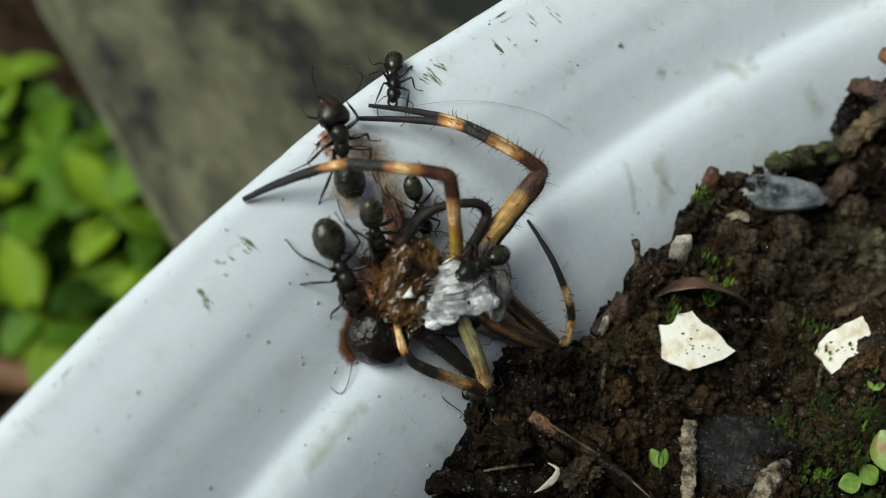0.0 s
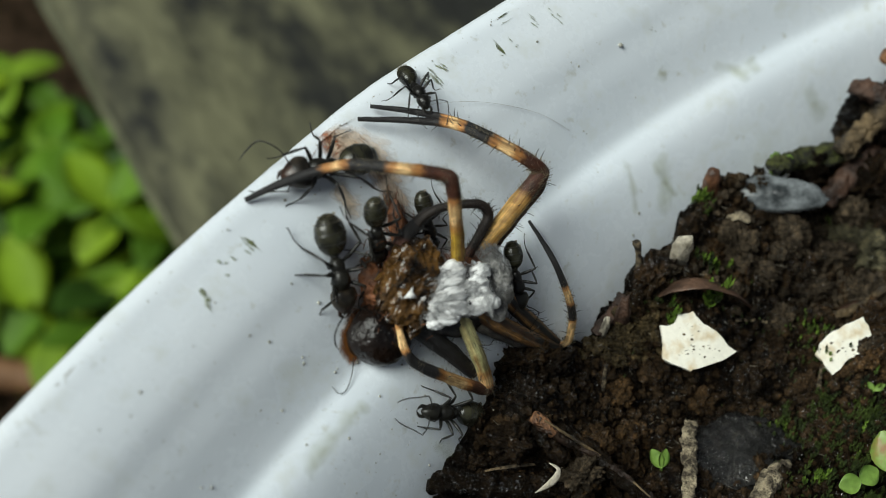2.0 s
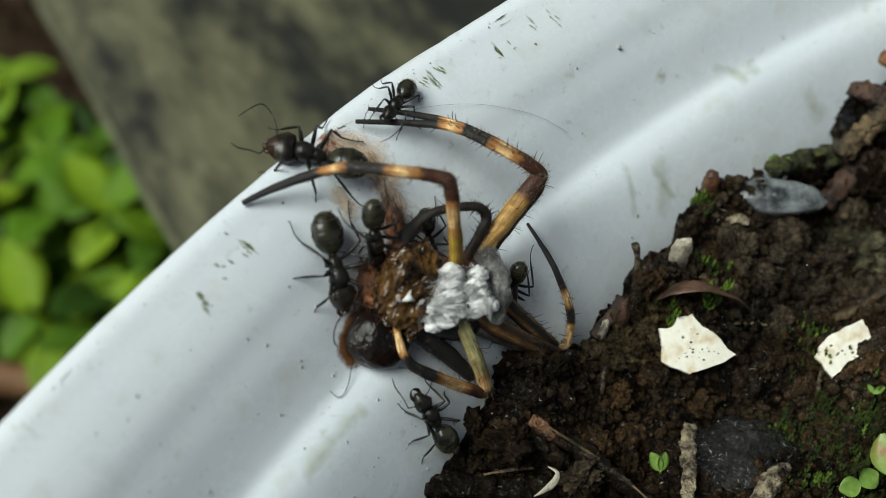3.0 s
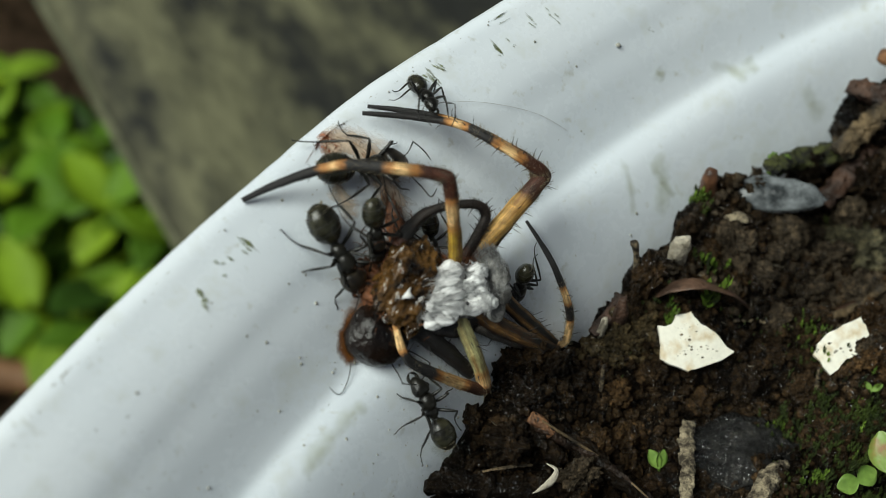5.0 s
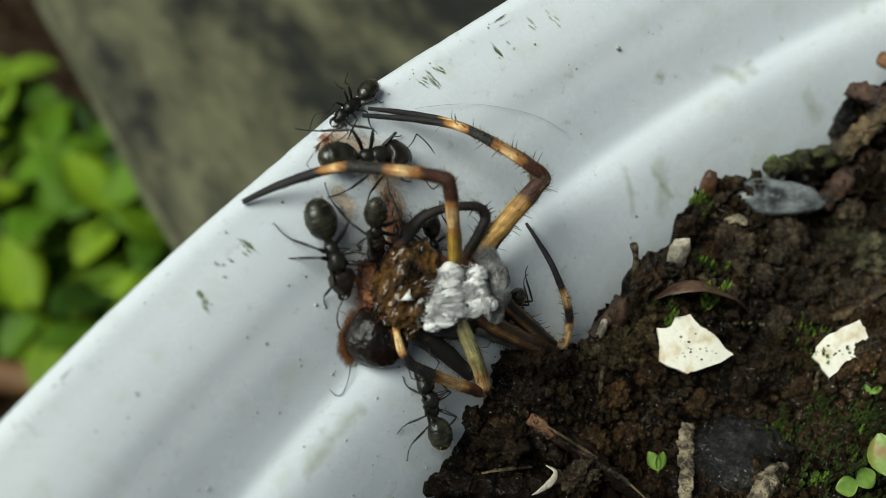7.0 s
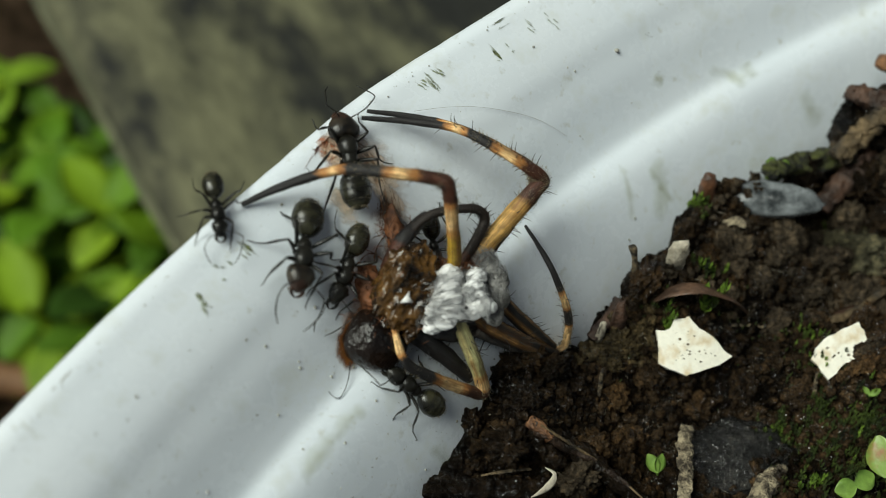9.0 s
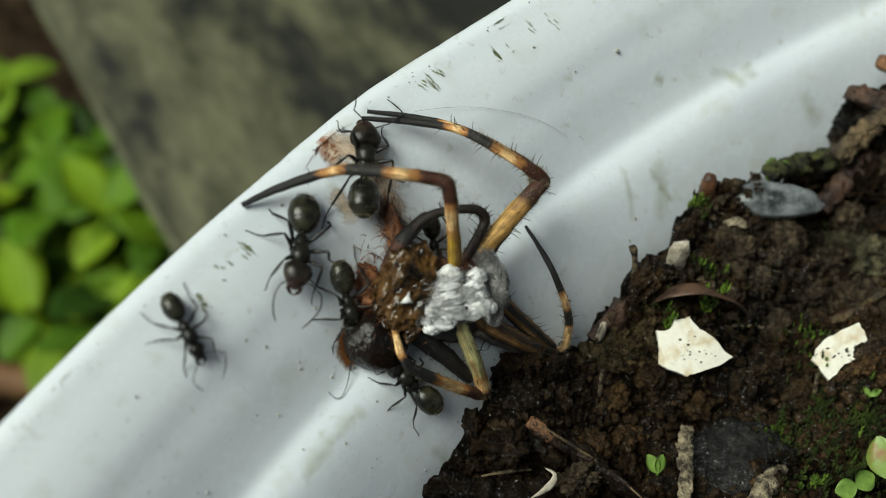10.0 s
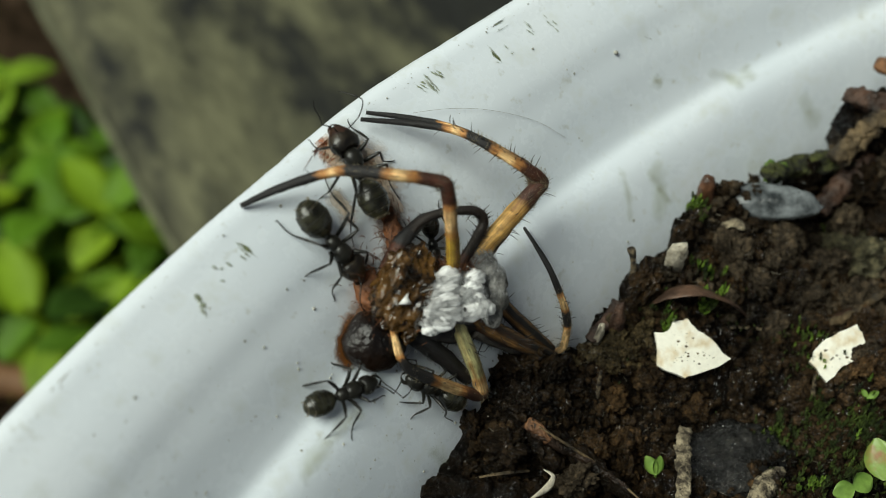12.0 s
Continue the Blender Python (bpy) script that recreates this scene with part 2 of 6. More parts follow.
LUMP = mottled("dark_brown_lump", (0.0016, 0.0011, 0.0009), (0.014, 0.0060, 0.0026), 0.30, 0.28, 3.2, 0.12, spec=0.45)
FLESH = mottled("dried_brown_tissue", (0.030, 0.0100, 0.004), (0.24, 0.085, 0.028), 1.1, 0.68, 3.0, 0.06)
ALGAE = film_material("algae_scratch", (0.22, 0.25, 0.10), -0.05, 0.48, 1.8, 0.75)
RUST = film_material("rust_film", (0.45, 0.14, 0.05), -0.05, 0.42, 2.2, 0.6)
TAN_STREAK = film_material("tan_streak", (0.52, 0.33, 0.20), -0.05, 0.40, 1.6, 0.85)
SPECK = mottled("dirt_speck", (0.20, 0.20, 0.17), (0.5, 0.49, 0.43), 2.0, 0.8, 8, 0.01)
THREAD = mottled("grey_thread", (0.30, 0.31, 0.30), (0.45, 0.45, 0.44), 2.0, 0.5, 8, 0.0)
# colour for the light that glows through the lump's thin rim
RIM_GLOW_AMBER = film_material("amber_rim_glow", (0.20, 0.070, 0.013), -0.1, 0.28, 0.6, 0.95)
STAIN_RUST = film_material("rust_bloom", (0.46, 0.15, 0.06), -0.05, 0.62, 1.4, 0.95)
STAIN_BROWN = film_material("brown_smear", (0.42, 0.185, 0.072), -0.05, 0.55, 0.9, 0.85)
STAIN_PALE = film_material("pale_smear", (0.90, 0.72, 0.55), -0.05, 0.55, 0.7, 0.85, stretch=(0.5, 1.4, 1.0))
STAIN_GREEN = film_material("green_algae_film", (0.50, 0.52, 0.29), 0.08, 0.60, 0.9, 0.30)


# ---- mesh helpers; all of them work in millimetres ----
def mesh_of(name, bm, mats):
    for v in bm.verts:
        v.co *= MM
    for fc in bm.faces:
        fc.smooth = True
    me = bpy.data.meshes.new(name)
    bm.to_mesh(me)
    bm.free()
    for m in mats if isinstance(mats, (list, tuple)) else [mats]:
        me.materials.append(m)
    return me


def thing(name, bm, mats, label, category, group="", kind="", m=None):
    ob = new(name, mesh_of(name, bm, mats))
    if m is not None:
        ob.matrix_basis = m
    return tagged(ob, label, category, group, kind)


def empty_thing(name, label, category, group="", m=None):
    ob = new(name)
    ob.empty_display_size = 0.002
    if m is not None:
        ob.matrix_basis = m
    return tagged(ob, label, category, group)


def part(name, bm, mats, parent, label="", m=None):
    ob = new(name, mesh_of(name, bm, mats))
    ob.parent = parent
    if m is not None:
        ob.matrix_basis = m
    return tagged(ob, label)


def spline(points, n=6):
    """Catmull-Rom through the points (tuples of any length)."""
    P = [np.array(p, float) for p in points]
    out = []
    for i in range(len(P) - 1):
        a, b, c, d = P[max(i - 1, 0)], P[i], P[i + 1], P[min(i + 2, len(P) - 1)]
        for k in range(n):
            t = k / n
            out.append(0.5 * (2 * b + (c - a) * t + (2 * a - 5 * b + 4 * c - d) * t * t + (3 * b - a - 3 * c + d) * t ** 3))
    out.append(P[-1])
    return out


def tube(bm, points, radii, sides=8, n=5, wob=0.0, index=None, flat=1.0, seed=0):
    """A tapered tube through the points; index(s) gives the material for the way s from 0 to 1."""
    rows = spline([(*p, r) for p, r in zip(points, radii)], n)
    up = Vector((0.13, 0.21, 1.0))
    rings = []
    for i, q in enumerate(rows):
        c = Vector(q[:3])
        d = Vector(rows[min(i + 1, len(rows) - 1)][:3]) - Vector(rows[max(i - 1, 0)][:3])
        d.normalize()
        u = up - d * up.dot(d)
        if u.length < 0.05:
            u = Vector((1, 0, 0)) - d * d.x
        u.normalize()
        up = u
        w = d.cross(u)
        ring = []
        for k in range(sides):
            a = 2 * math.pi * k / sides
            r = max(q[3], 0.004)
            if wob:
                r *= 1 + wob * noise.noise((c.x * 1.3 + 3 * math.cos(a) + seed, c.y * 1.3 + 3 * math.sin(a), c.z * 1.3))
            ring.append(bm.verts.new(c + (u * math.cos(a) * flat + w * math.sin(a)) * r))
        rings.append(ring)
    m = len(rings) - 1
    for i in range(m):
        for k in range(sides):
            fc = bm.faces.new((rings[i][k], rings[i][(k + 1) % sides], rings[i + 1][(k + 1) % sides], rings[i + 1][k]))
            if index:
                fc.material_index = index((i + 0.5) / m)
    for ring, flip in ((rings[0], True), (rings[-1], False)):
        fc = bm.faces.new(ring[::-1] if flip else ring)
        if index:
            fc.material_index = index(0.0 if flip else 1.0)
    return bm


def ball(bm, centre, size, m=None, sub=3, lump=0.0, freq=1.0, seed=0.0, ridge=0.0):
    """An ellipsoid with lumps; m turns it."""
    made = bmesh.ops.create_icosphere(bm, subdivisions=sub, radius=1.0)["verts"]
    for v in made:
        n = v.co.copy()
        k = 1.0
        if lump:
            k += lump * noise.fractal(Vector((n.x * freq + seed, n.y * freq - seed, n.z * freq + 2 * seed)), 0.8, 2.1, 4)
        if ridge:
            k -= ridge * abs(noise.noise(Vector((n.x * freq * 1.7 + seed, n.y * freq * 1.7, n.z * freq * 1.7))))
        p = Vector((n.x * size[0], n.y * size[1], n.z * size[2])) * k
        v.co = Vector(centre) + (m @ p if m else p)
    return made


def fuse(ob, size):
    """Fuses overlapping lobes into one skin."""
    r = ob.modifiers.new("skin", "REMESH")
    r.mode, r.voxel_size, r.use_smooth_shade = "VOXEL", size * MM, True


def to_axis(x, up=(0, 0, 1)):
    """A turn that brings x to the given way, with z near up."""
    x = Vector(x).normalized()
    z = Vector(up)
    y = z.cross(x).normalized()
    z = x.cross(y)
    return Matrix((x, y, z)).transposed()


# ---- the pot ----
POT_X, POT_Y = 104.1, -95.8
PROFILE = [(146.2, 7.5), (146.4, 11.5), (146.2, 13.0), (145.8, 13.8), (144.9, 13.9), (143.8, 13.3), (142.4, 12.4), (141.0, 11.2), (140.0, 9.9), (139.0, 8.6), (138.1, 7.2), (137.3, 6.0), (136.6, 5.2), (135.7, 4.8), (134.9, 4.3), (134.1, 3.4), (133.2, 2.0), (132.3, 0.4), (131.4, -1.4), (130.4, -4.0), (129.2, -8.0), (127.6, -14.0), (124.0, -30.0)]
INNER = PROFILE[4:]


def wall_r(z):
    """Radius of the pot's inner face at the height z."""
    for (r1, z1), (r2, z2) in zip(INNER, INNER[1:]):
        if z2 <= z <= z1:
            return r2 + (r1 - r2) * (z - z2) / (z1 - z2)
    return INNER[0][0] if z > INNER[0][1] else INNER[-1][0]


BULGE = 2.412  # the lip is pushed out a little here


def wall_wave(a, z):
    """How far the moulded wall stands out from a true round."""
    ca, sa = math.cos(a), math.sin(a)
    w = 0.16 * noise.noise((ca * 9, sa * 9, z * 0.05)) + 0.03 * noise.noise((ca * 60, sa * 60, z * 0.3))
    return w + 0.34 * math.exp(-((a - BULGE) / 0.045) ** 2) * min(1.0, max(0.0, (z - 7.0) / 5.0))


def ring_of(outline, closed=False):
    """Turns an outline round the pot's axis."""
    n = 900
    bm = bmesh.new()
    cols = []
    for k in range(n):
        a = 2 * math.pi * k / n
        ca, sa = math.cos(a), math.sin(a)
        col = []
        for r, z in outline:
            w = wall_wave(a, z) if r > 100 else 0
            nick = 0.05 * noise.noise((ca * 170, sa * 170, 3.0)) if z > 12.5 else 0
            col.append(bm.verts.new((POT_X + (r + w) * ca, POT_Y + (r + w) * sa, z + nick)))
        cols.append(col)
    m = len(outline)
    for k in range(n):
        a, b = cols[k], cols[(k + 1) % n]
        for i in range(m if closed else m - 1):
            j = (i + 1) % m
            bm.faces.new((a[i], b[i], b[j], a[j]))
    return bm


def build_pot():
    outline = [tuple(p) for p in spline(PROFILE, 5)]
    crest = 15
    pot = empty_thing("plant_pot", "large round white plastic plant pot with a flared, dirty rim", "plant pot")
    inner = outline[crest:] + [(127.0, -60.0), (122.0, -118.0), (119.0, -124.0), (60.0, -125.0), (0.5, -125.0)]
    part("inner_wall", ring_of(inner), PLASTIC, pot, "glossy white inner wall with a stepped ledge")
    part("rolled_edge", ring_of([(138.6, 4.4), (141.0, 7.3), (144.6, 7.1)] + outline[:crest + 1]), PLASTIC, pot, "rounded lip of the rim")
    part("outer_wall", ring_of([(121.0, -128.0), (124.5, -126.0), (129.5, -60.0), (134.2, -8.0), (135.8, 0.5), (138.6, 4.4)]), PLASTIC, pot)
    part("base", ring_of([(0.5, -125.5), (119.0, -125.5), (121.0, -128.0), (60.0, -129.0), (0.5, -129.0)]), PLASTIC, pot)
    return pot


pot = build_pot()

# ---- soil in the pot ----
EDGE = [(2.502, -3.3), (2.480, -2.3), (2.464, -1.6), (2.448, -0.9), (2.436, -0.1), (2.417, -0.6), (2.390, -2.8), (2.369, -3.6), (2.347, -3.3), (2.334, -1.3), (2.300, -1.4), (2.291, -0.7), (2.274, -0.2), (2.264, 0.4), (2.245, -0.8), (2.200, -2.8), (2.167, -2.4), (2.159, -1.9), (2.144, -1.2), (2.126, -1.2), (2.115, -0.9)]  # soil height along the wall, by the angle round the pot's axis
MOUNDS = [(38.0, 8.0, 2.0, 4.0), (24.0, 2.0, 1.2, 3.0), (28.0, -9.0, 0.8, 5.0), (14.0, -9.5, 0.8, 3.0), (6.0, -13.0, 0.8, 2.0)]
LEDGE_Y = -7.6  # the bed drops in a low ragged step along this line


def soil_base(x, y):
    """Soil height without its crumbs: a level bed, heaped unevenly against the wall."""
    a, r = math.atan2(y - POT_Y, x - POT_X), math.hypot(x - POT_X, y - POT_Y)
    z = -6.6
    e = float(np.interp(-a, [-q[0] for q in EDGE], [q[1] for q in EDGE]))
    d = max(0.0, 131.0 - r)
    z += (e - z) * math.exp(-(d / 5.0) ** 2)
    brow = LEDGE_Y + 1.2 * noise.noise((x * 0.18, 3.0, 0.0)) + 0.5 * noise.noise((x * 0.6, 8.0, 0.0))
    side = 1 / (1 + math.exp(-(x - 13.0) / 1.2))
    z += side * 3.4 * (1 / (1 + math.exp(-(y - brow) / 0.55)) - 0.5) * math.exp(-((y - brow) / 6.0) ** 2)
    for mx, my, h, s in MOUNDS:
        z += h * math.exp(-((x - mx) ** 2 + (y - my) ** 2) / (2 * s * s))
    return z


def grain_of(p, cell, seed):
    """Rounded crumbs packed side by side: 1 on a crumb's top, 0 in the cracks."""
    d, _ = noise.voronoi(Vector((p.x / cell + seed, p.y / cell, seed)))
    return max(0.0, 1.0 - (d[0] / max(d[1], 1e-6)) ** 2)


def soil_z(x, y):
    p = Vector((x, y, 0.0))
    z = soil_base(x, y)
    z += 0.6 * noise.noise(p * 0.2) + 1.0 * noise.noise(p * 0.42 + Vector((5, 1, 0)))
    z += 1.2 * (0.35 - abs(noise.noise(p * 0.7)))
    q = p + 0.5 * noise.noise_vector(p * 0.9)
    loose = min(1.0, max(0.0, 0.55 + 1.3 * noise.noise(p * 0.33 + Vector((9, 2, 4)))))
    z += loose * (0.75 * grain_of(q, 1.7, 3.0) - 0.3)
    z += (0.15 + 0.25 * loose) * grain_of(q, 0.62, 7.0) - 0.15
    z += 0.10 * noise.noise(p * 6.0) + 0.06 * noise.noise(p * 11.0)
    return z


# ---- end of soil height ----
def build_soil():
    def axis(lo, hi, a, b, step):
        fine = list(np.arange(a, b, step))
        left = [a - 1.5 * 1.25 ** k for k in range(30) if a - 1.5 * 1.25 ** k > lo]
        right = [b + 1.5 * 1.25 ** k for k in range(30) if b + 1.5 * 1.25 ** k < hi]
        return [lo] + left[::-1] + fine + right + [hi]

    xs = axis(-28, 238, -3, 37, 0.13)
    ys = axis(-230, 38, -21, 22, 0.13)
    bm = bmesh.new()
    grid = {}
    for i, x in enumerate(xs):
        for j, y in enumerate(ys):
            if math.hypot(x - POT_X, y - POT_Y) < 134.3:
                grid[i, j] = bm.verts.new((x, y, soil_z(x, y)))
    for i, j in grid:
        q = [grid.get(c) for c in ((i, j), (i + 1, j), (i + 1, j + 1), (i, j + 1))]
        if all(q):
            bm.faces.new(q)
    return thing("soil", bm, SOIL_SHADED, "dark moist crumbly potting soil inside the pot, coloured as shaded between its crumbs", "soil", kind="structure")


soil = build_soil()


def build_crumbs(name, seed, count, xs, ys, mat, label):
    rng = random.Random(seed)
    shapes = []
    for k in range(24):
        b = bmesh.new()
        ball(b, (0, 0, 0), (1, 0.85, 0.7), sub=1 if k < 12 else 2, lump=0.6, freq=1.6, seed=k * 3.1, ridge=0.35)
        shapes.append(([v.co.copy() for v in b.verts], [[v.index for v in fc.verts] for fc in b.faces]))
        b.free()
    verts, faces = [], []
    done = 0
    while done < count:
        x, y = rng.uniform(*xs), rng.uniform(*ys)
        if math.hypot(x - POT_X, y - POT_Y) > wall_r(soil_base(x, y)) - 0.6:
            continue
        done += 1
        r = 0.09 + 0.46 * rng.random() ** 3.2
        turn = Euler((rng.uniform(0, 6), rng.uniform(0, 6), rng.uniform(0, 6))).to_matrix()
        vs, fs = rng.choice(shapes[:12] if r < 0.22 else shapes[12:])
        base = len(verts)
        o = Vector((x, y, soil_z(x, y) + r * 0.42))
        verts += [o + turn @ (v * r) for v in vs]
        faces += [[base + i for i in fc] for fc in fs]
    me = bpy.data.meshes.new(name)
    me.from_pydata([v * MM for v in verts], [], faces)
    me.polygons.foreach_set("use_smooth", [True] * len(faces))
    me.materials.append(mat)
    return tagged(new(name, me), label, "soil", kind="stuff")


# paler than the bed, so the gaps' shade sits in the colours
build_crumbs("lit_soil_crumbs", 4, 10000, (-3, 36), (-21, 22), CRUMB_LIT, "loose dark crumbs, coloured paler as if lit, scattered over the potting soil")
build_crumbs("olive_soil_crumbs", 8, 600, (9.0, 15.0), (-7.2, -3.0), CLOD_OLIVE, "olive-brown crumbs crusted with algae beside the eggshell")
build_crumbs("dry_soil_crumbs", 6, 1800, (13, 36), (-3, 10), CLOD_DRY, "dry grey-brown crumbs scattered over the potting soil")


def build_grains():
    """Tiny mineral grains and fibres that glint in the soil."""
    rng = random.Random(14)
    bm = bmesh.new()
    done = 0
    while done < 1500:
        x, y = rng.uniform(-4, 44), rng.uniform(-24, 28)
        if math.hypot(x - POT_X, y - POT_Y) > wall_r(soil_base(x, y)) - 0.8:
            continue
        done += 1
        z = soil_z(x, y)
        r = 0.025 + 0.06 * rng.random() ** 3
        if rng.random() < 0.6:
            ball(bm, (x, y, z + r), (r, r * 0.8, r * 0.7), sub=1)
        else:
            a, ln = rng.uniform(0, 6.28), rng.uniform(0.3, 1.1)
            e = (x + ln * math.cos(a), y + ln * math.sin(a), z + rng.uniform(0.0, 0.4))
            tube(bm, [(x, y, z), e], (0.022, 0.012), sides=3, n=1)
    thing("soil_grains", bm, GRAIN, "tiny pale mineral grains and fibres in the soil", "soil", kind="stuff")


build_grains()

# ---- the garden beyond the pot ----
GZ = -129.0


def build_ground():
    bm = bmesh.new()
    n = 90
    ring = [0.0] + [12.0 * 1.09 ** k for k in range(60)] + [6000.0, 60000.0, 600000.0]
    cols = []
    for r in ring:
        row = []
        for k in range(n):
            a = 2 * math.pi * k / n
            x, y = -60 + r * math.cos(a), 120 + r * math.sin(a)
            flat = 1.0 if math.hypot(x - POT_X, y - POT_Y) > 150 else 0.0
            z = GZ + (flat * (4 * noise.noise((x * 0.03, y * 0.03, 0)) - 2.5) if r < 2000 else -2.5)
            row.append(bm.verts.new((x, y, z)))
        cols.append(row)
    for a, b in zip(cols, cols[1:]):
        for k in range(n):
            bm.faces.new((a[k], b[k], b[(k + 1) % n], a[(k + 1) % n]))
    bmesh.ops.remove_doubles(bm, verts=bm.verts, dist=0.001)
    return thing("ground", bm, GROUND, "dark brown garden earth", "ground", kind="structure")


build_ground()


def build_board():
    """A weathered beam on the earth beside the pot; its long edge runs past the pot."""
    a, b = Vector((-66.81, 105.89, -62.00)), Vector((-37.05, 53.14, -62.00))
    d = (a - b).normalized()
    side = Vector((d.y, -d.x, 0))
    start = b - d * 20
    length, width, thick = 420.0, 200.0, 66.0
    bm = bmesh.new()
    nx, ny = 70, 26
    sect = [(70.0, -thick), (30.0, -thick * 0.5), (0.5, -5.0), (1.2, -2.0), (4.5, 0.0)]
    sect += [(4.5 + (width - 9) * k / ny, 0.0) for k in range(1, ny + 1)]
    sect += [(width - 2, -2.0), (width, -6), (width, -thick)]
    rows = []
    for i in range(nx + 1):
        row = []
        for s, z in sect:
            p = start + d * (length * i / nx) + side * s
            w = 1.3 * noise.fractal(Vector((p.x * 0.03, p.y * 0.03, 1)), 0.8, 2.0, 4)
            row.append(bm.verts.new(p + Vector((0, 0, z + w)) + side * (0.8 * noise.noise((i * 0.4, z, 0)))))
        rows.append(row)
    for p, q in zip(rows, rows[1:]):
        for k in range(len(sect) - 1):
            bm.faces.new((p[k], q[k], q[k + 1], p[k + 1]))
        bm.faces.new((p[-1], q[-1], q[0], p[0]))
    bm.faces.new(rows[0])
    bm.faces.new(rows[-1][::-1])
    bmesh.ops.recalc_face_normals(bm, faces=bm.faces)
    edge = bmesh.new()
    strip = [[edge.verts.new(v.co + Vector((0, 0, 0.25)) - side * 0.25) for v in row[2:4]] for row in rows]
    for p, q in zip(strip, strip[1:]):
        for k in range(1):
            edge.faces.new((p[k], q[k], q[k + 1], p[k + 1]))
    beam = thing("timber_beam", bm, WOOD_GREY, "thick weathered grey-brown timber beam lying beside the pot", "beam")
    part("worn_edge", edge, WOOD_WORN, beam, "pale worn edge")


build_board()


def leaf_mesh(bm, base, way, up, length, width, curl=0.25, fold=0.2):
    """One leaf blade with a folded midrib, as thin solid."""
    t = to_axis(way, up)
    n = 7
    rows = []
    for i in range(n + 1):
        s = i / n
        w = width * 0.5 * math.sin(math.pi * min(1, s * 0.92 + 0.06)) ** 0.75
        z = -curl * length * s * s
        rows.append([Vector(base) + t @ Vector((length * s, w * e, z + fold * abs(w * e))) for e in (-1, -0.5, 0, 0.5, 1)])
    vs = [[bm.verts.new(p) for p in r] for r in rows]
    lift = t @ Vector((0, 0, -0.02 * width))
    low = [[bm.verts.new(p + lift) for p in r] for r in rows]
    for i in range(n):
        for k in range(4):
            bm.faces.new((vs[i][k], vs[i + 1][k], vs[i + 1][k + 1], vs[i][k + 1]))
            bm.faces.new((low[i][k + 1], low[i + 1][k + 1], low[i + 1][k], low[i][k]))
        for k in (0, 4):
            bm.faces.new((vs[i][k], low[i][k], low[i + 1][k], vs[i + 1][k]))


def build_weed(x, y, h, seed, count):
    rng = random.Random(seed)
    weed = empty_thing("garden_weed", "bright green leafy weed growing in the garden earth", "weed", "weeds behind the pot", at(x, y, GZ - 3))
    stem_n = 3
    for s in range(stem_n):
        a = rng.uniform(0, 6.28)
        tip = Vector((math.cos(a) * h * 0.3, math.sin(a) * h * 0.3, h * rng.uniform(0.7, 1.0)))
        bm = bmesh.new()
        pts = [(0, 0, 0), tuple(tip * 0.5 + Vector((0, 0, h * 0.15))), tuple(tip)]
        tube(bm, pts, (1.4, 1.1, 0.6), sides=6)
        part("stem", bm, LEAF, weed)
        curve = spline(pts, 8)
        for k in range(count // stem_n):
            q = Vector(curve[rng.randrange(4, len(curve))])
            b = rng.uniform(0, 6.28)
            way = Vector((math.cos(b), math.sin(b), rng.uniform(-0.6, 0.8)))
            bm = bmesh.new()
            ln = rng.uniform(8, 15)
            leaf_mesh(bm, q, way, (0, 0, 1), ln, ln * rng.uniform(0.55, 0.75), rng.uniform(0.1, 0.4))
            part("leaf", bm, LEAF, weed)


def build_weeds():
    spots = [(-72.56, 110.31), (-65.33, 101.30), (-74.05, 95.53), (-83.70, 99.84), (-64.14, 88.57), (-73.63, 83.19), (-65.32, 77.97), (-88.94, 85.86), (-59.05, 89.94), (-81.56, 85.86), (-58.50, 99.84), (-53.50, 92.02), (-64.71, 111.85), (-80.50, 123.10)]
    for k, (x, y) in enumerate(spots):
        build_weed(x, y, 30 + 7 * math.sin(k * 2.1), 40 + k, 33)


build_weeds()


def build_stick():
    bm = bmesh.new()
    tube(bm, [(-97.10, 70.28, -118.00), (-82.46, 69.29, -118.00), (-73.00, 68.18, -118.00), (-61.14, 64.79, -118.00)], (3.4, 3.2, 3.0, 2.6), sides=10, wob=0.2)
    thing("fallen_stick", bm, STEM_RED, "reddish-brown stick lying on the garden earth", "stick")


build_stick()

# ---- dead spider ----
K, B, A, O, G, Y = (0.016, 0.015, 0.016), (0.065, 0.020, 0.009), (0.95, 0.66, 0.33), (0.60, 0.40, 0.05), (0.55, 0.54, 0.27), (0.13, 0.12, 0.11)


